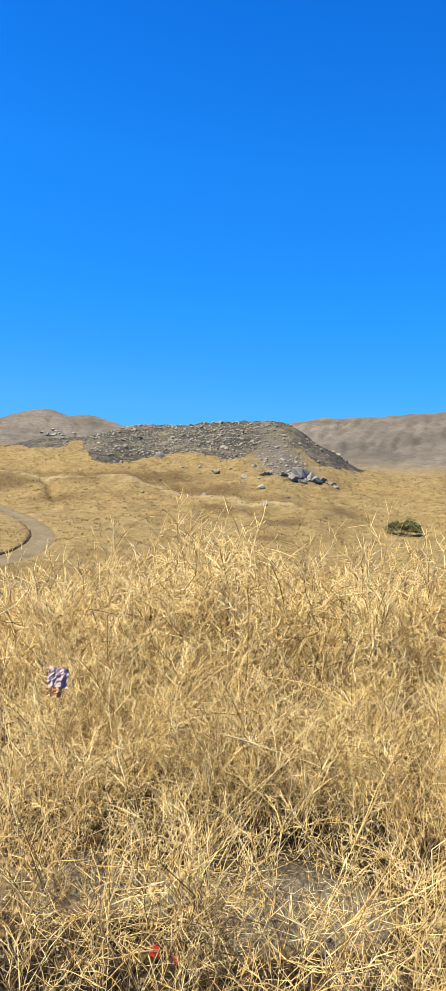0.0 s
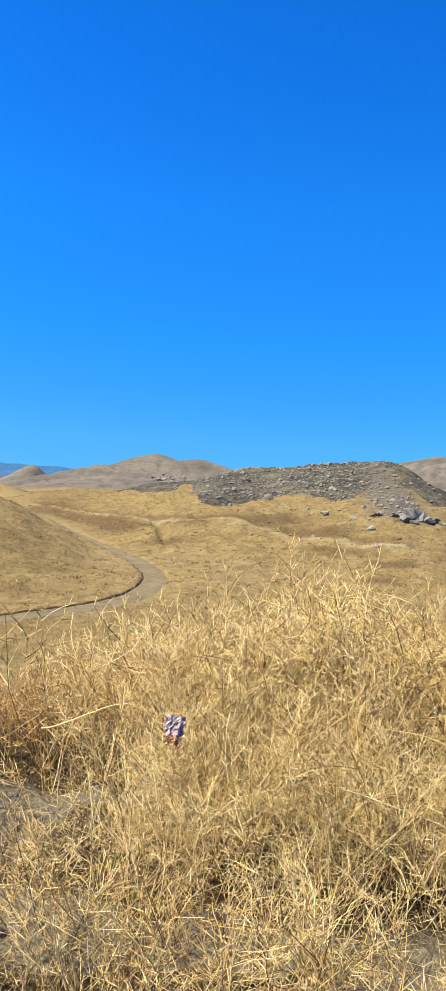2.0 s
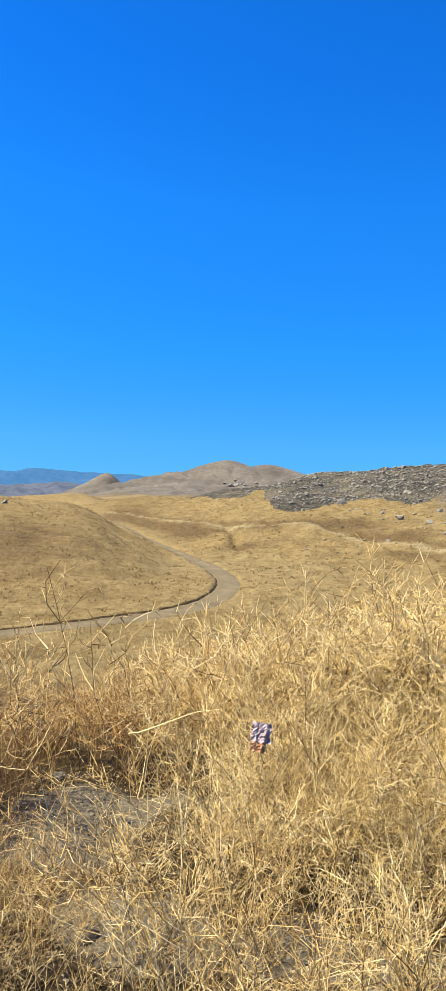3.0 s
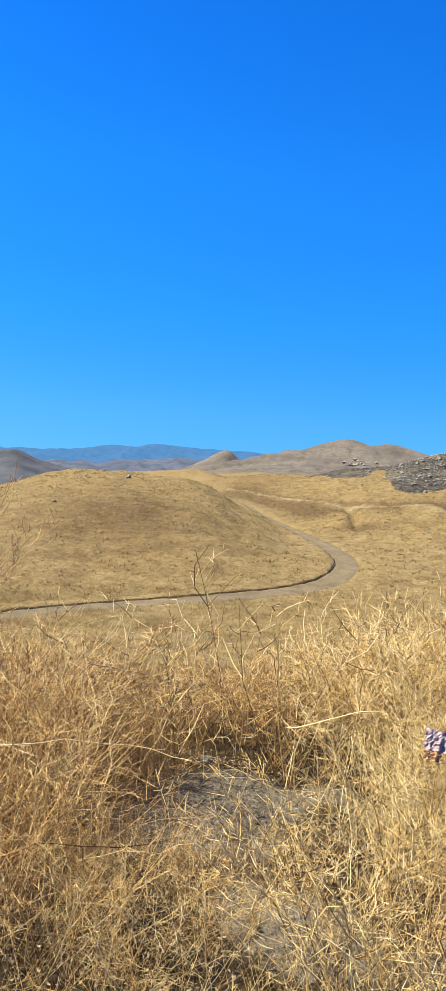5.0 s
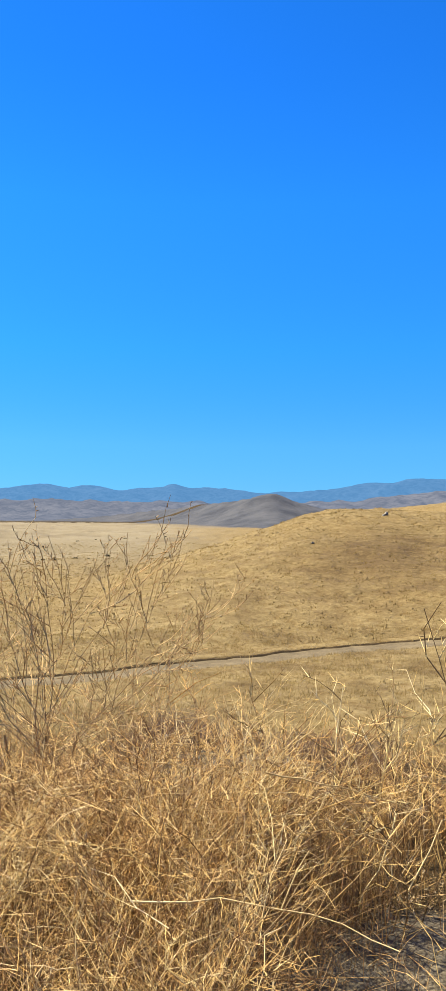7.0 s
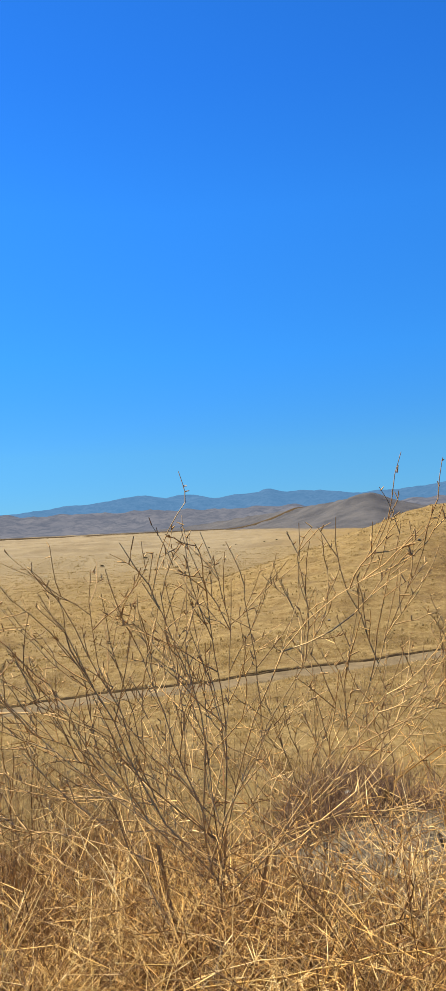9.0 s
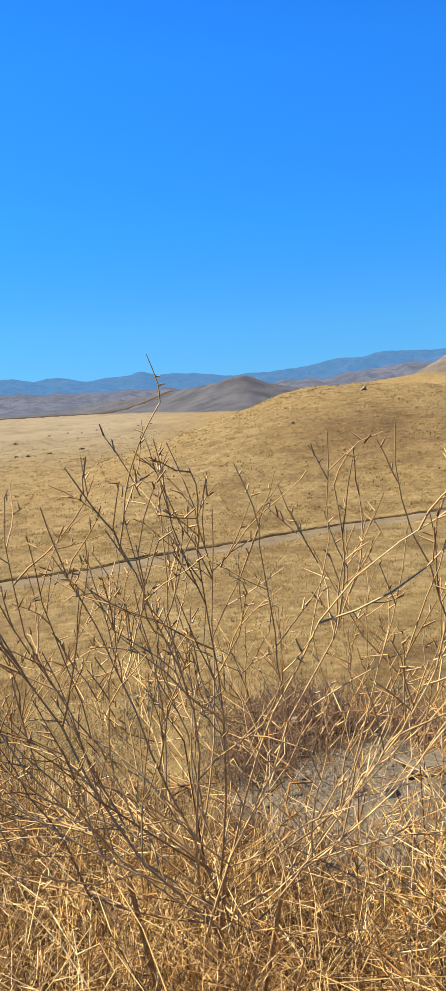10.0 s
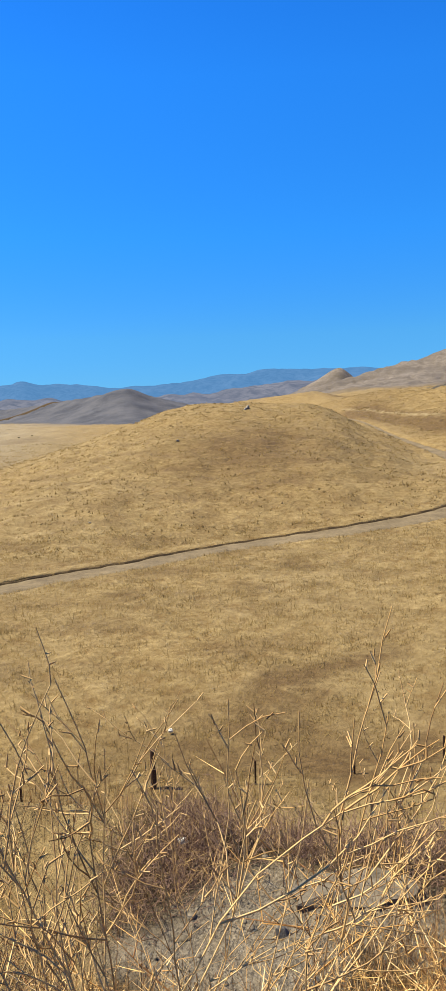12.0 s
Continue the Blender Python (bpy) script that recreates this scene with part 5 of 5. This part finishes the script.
# ---------------------------------------------------------------- shrubs


def shrub(name, x, y, wide, high, leaves, leaf, material, label, seed, group=""):
    """A rounded shrub: forked limbs and a loose crown of small leaf clumps with gaps."""
    rng = np.random.default_rng(seed)
    z = float(ground(np.array(x), np.array(y)))
    ob = group_of(name, pose(x, y, z), label, "shrub", group)
    s, ends = Strands(), []
    for i in range(9):
        a, t = rng.uniform(0, 6.283), rng.uniform(0.2, 1.15)
        line = bent((rng.normal(0, 0.03 * wide), rng.normal(0, 0.03 * wide), -0.05), (math.cos(a) * math.sin(t), math.sin(a) * math.sin(t), math.cos(t)), high * rng.uniform(0.6, 0.9), 5, 0.12, 0.03, rng)
        s.tube(line, 0.014 * high, 0.005 * high)
        for k in range(4):
            arm = bent(line[int(rng.integers(2, 6))], rng.normal(0, 1, 3) + np.array((0, 0, 0.8)), high * rng.uniform(0.2, 0.4), 3, 0.15, 0.02, rng)
            s.tube(arm, 0.006 * high, 0.003 * high)
            ends.append(arm[-1])
    mesh_object("limbs", *s.arrays(), BARK, ob)
    lobes = []
    for i in range(26):
        a, q = rng.uniform(0, 6.283), math.sqrt(rng.uniform(0, 1))
        lobes.append((math.cos(a) * q * wide * 0.4, math.sin(a) * q * wide * 0.4, high * (0.22 + 0.58 * math.sqrt(max(0, 1 - q * q)) * rng.uniform(0.55, 1.2)), wide * rng.uniform(0.05, 0.13)))
    lobes = np.array(lobes)
    pick = lobes[rng.integers(0, len(lobes), leaves)]
    way = rng.normal(0, 1, (leaves, 3))
    way /= np.linalg.norm(way, axis=1)[:, None]
    mid = pick[:, :3] + way * pick[:, 3:] * rng.uniform(0.5, 1.1, (leaves, 1)) * np.array((1, 1, 0.8))
    mid[:, 2] = np.maximum(mid[:, 2], 0.05 * high)
    u, w = rng.normal(0, 1, (leaves, 3)), rng.normal(0, 1, (leaves, 3))
    u /= np.linalg.norm(u, axis=1)[:, None]
    w /= np.linalg.norm(w, axis=1)[:, None]
    k = leaf * rng.uniform(0.6, 1.3, (leaves, 1))
    v = np.stack([mid - u * k, mid + w * k * 0.55, mid + u * k, mid - w * k * 0.55], 1).reshape(-1, 3)
    mesh_object("crown", v, np.arange(leaves * 4).reshape(-1, 4), material, ob)


shrub("green_shrub", 26.0, 86.5, 4.7, 2.1, 5200, 0.11, LEAF, "round dark green shrub alone on the dry slope", 1001)
shrub("dark_shrub", *polar(62.6, 103), 4.2, 3.0, 2600, 0.14, DARK_LEAF, "dark leafy shrub on the open plain", 1002)
for i, (b, r, w) in enumerate(((50.9, 209, 2.2), (48.5, 290, 3.0), (49.0, 287, 2.0), (48.6, 187, 2.4), (47.7, 185, 2.2), (46.3, 189, 2.6), (45.1, 333, 2.6), (44.2, 328, 2.4), (42.1, 352, 2.4), (41.2, 355, 2.2), (50.1, 172, 1.8), (50.9, 174, 1.7), (46.2, 152, 1.3), (52.2, 240, 2.4), (54, 200, 2.2), (47.2, 295, 1.6), (46.2, 298, 1.6), (55.5, 330, 3.0))):
    shrub("dark_shrub", *polar(b, r), w * 0.6, 0.36 + 0.06 * (i % 3), 200, 0.1, DARK_LEAF, "small dark scrub bush on the distant plain", 1010 + i, "scrub of the plain")


# ---------------------------------------------------------------- litter


def crumpled(name, x, y, z, sx, sy, sz, material, label, category, seed, turn=0):
    """A crumpled thin thing with creased sides."""
    bm = bmesh.new()
    bmesh.ops.create_icosphere(bm, subdivisions=4, radius=1)
    for v in bm.verts:
        c = v.co.copy()
        v.co *= 1 + 0.45 * noise.noise(c * 2.2 + Vector((seed, 0, 0))) + 0.18 * abs(noise.noise(c * 5 + Vector((0, seed, 0))))
    data = bpy.data.meshes.new(name)
    bm.to_mesh(data)
    bm.free()
    data.materials.append(material)
    ob = new(name, data)
    ob.matrix_world = pose(x, y, z, 20, 15, turn) @ Matrix.Diagonal((sx, sy, sz, 1))
    return tagged(ob, label, category)


def wrapper(x, y, z):
    """A torn snack wrapper caught in the weeds: a purple sheet with an orange end."""
    ob = group_of("wrapper", pose(x, y, z, 62, 8, 15) @ Matrix.Diagonal((0.8, 0.8, 0.8, 1)), "torn purple and orange wrapper caught in dry weeds", "litter")
    for name, mat, x0, x1, y0, y1 in (("sheet", WRAP_PURPLE, -0.045, 0.05, -0.02, 0.075), ("torn_end", WRAP_ORANGE, -0.045, 0.03, -0.065, -0.018)):
        bm = bmesh.new()
        grid = []
        for layer in (0.0, 0.0012):
            grid.append([[bm.verts.new((x0 + (x1 - x0) * i / 12 + 0.004 * noise.noise(Vector((i, j, 3.3)) * 0.7), y0 + (y1 - y0) * j / 12, 0.022 * noise.noise(Vector((i * 0.33, j * 0.29, x0 * 40))) + 0.008 * noise.noise(Vector((i * 0.9, j * 0.8, 5))) + layer)) for j in range(13)] for i in range(13)])
        for k, g in enumerate(grid):
            for i in range(12):
                for j in range(12):
                    q = (g[i][j], g[i + 1][j], g[i + 1][j + 1], g[i][j + 1])
                    bm.faces.new(q if k else q[::-1])
        part(name, bm, mat, ob, "orange end of the wrapper" if name == "torn_end" else "")


def bottle_cap(x, y, tilt, turn):
    z = float(ground(np.array(x), np.array(y)))
    bm = bmesh.new()
    ring = [(0.0, 0.012), (0.0155, 0.012), (0.0175, 0.0105), (0.018, 0.0), (0.0165, 0.0), (0.016, 0.0095), (0.0, 0.0095)]
    n = 24
    rows = [[bm.verts.new((r * math.cos(6.283 * i / n) * (1 + 0.02 * (i % 2)), r * math.sin(6.283 * i / n) * (1 + 0.02 * (i % 2)), h)) for i in range(n)] for r, h in ring[1:-1]]
    for a, b in zip(rows[:-1], rows[1:]):
        for i in range(n):
            bm.faces.new((a[i], b[i], b[(i + 1) % n], a[(i + 1) % n]))
    bm.faces.new(rows[0])
    bm.faces.new(rows[-1][::-1])
    data = bpy.data.meshes.new("bottle_cap")
    bm.to_mesh(data)
    bm.free()
    data.materials.append(PLASTIC_RED)
    ob = new("bottle_cap", data)
    ob.matrix_world = pose(x, y, z + 0.035, tilt, 10, turn) @ Matrix.Diagonal((1.15, 1.15, 1.3, 1))
    tagged(ob, "bright red plastic bottle cap lying in straw", "bottle cap", "red caps")


wrapper(-0.56, 2.08, 0.755)
bottle_cap(-0.13, 1.625, 50, 20)
bottle_cap(-0.06, 1.55, 65, 80)
crumpled("paper_scrap", 1.07, 3.17, 0.38, 0.026, 0.018, 0.016, PLASTIC_WHITE, "crumpled white paper scrap among dry weeds", "litter", 3)
crumpled("plastic_cup", -4.38, 4.36, float(ground(np.array(-4.38), np.array(4.36))) + 0.04, 0.024, 0.017, 0.014, PLASTIC_WHITE, "crushed white plastic cup on dead brush", "litter", 8, 40)
crumpled("paper_scrap", -15.3, 21.8, float(ground(np.array(-15.3), np.array(21.8))) + 0.12, 0.07, 0.06, 0.06, PLASTIC_WHITE, "pale paper scrap in the valley grass", "litter", 12)
crumpled("plastic_bag", -3.12, 1.67, 0.62, 0.02, 0.016, 0.014, PLASTIC_WHITE, "crumpled white plastic bag caught in dry weeds", "litter", 21, 25)
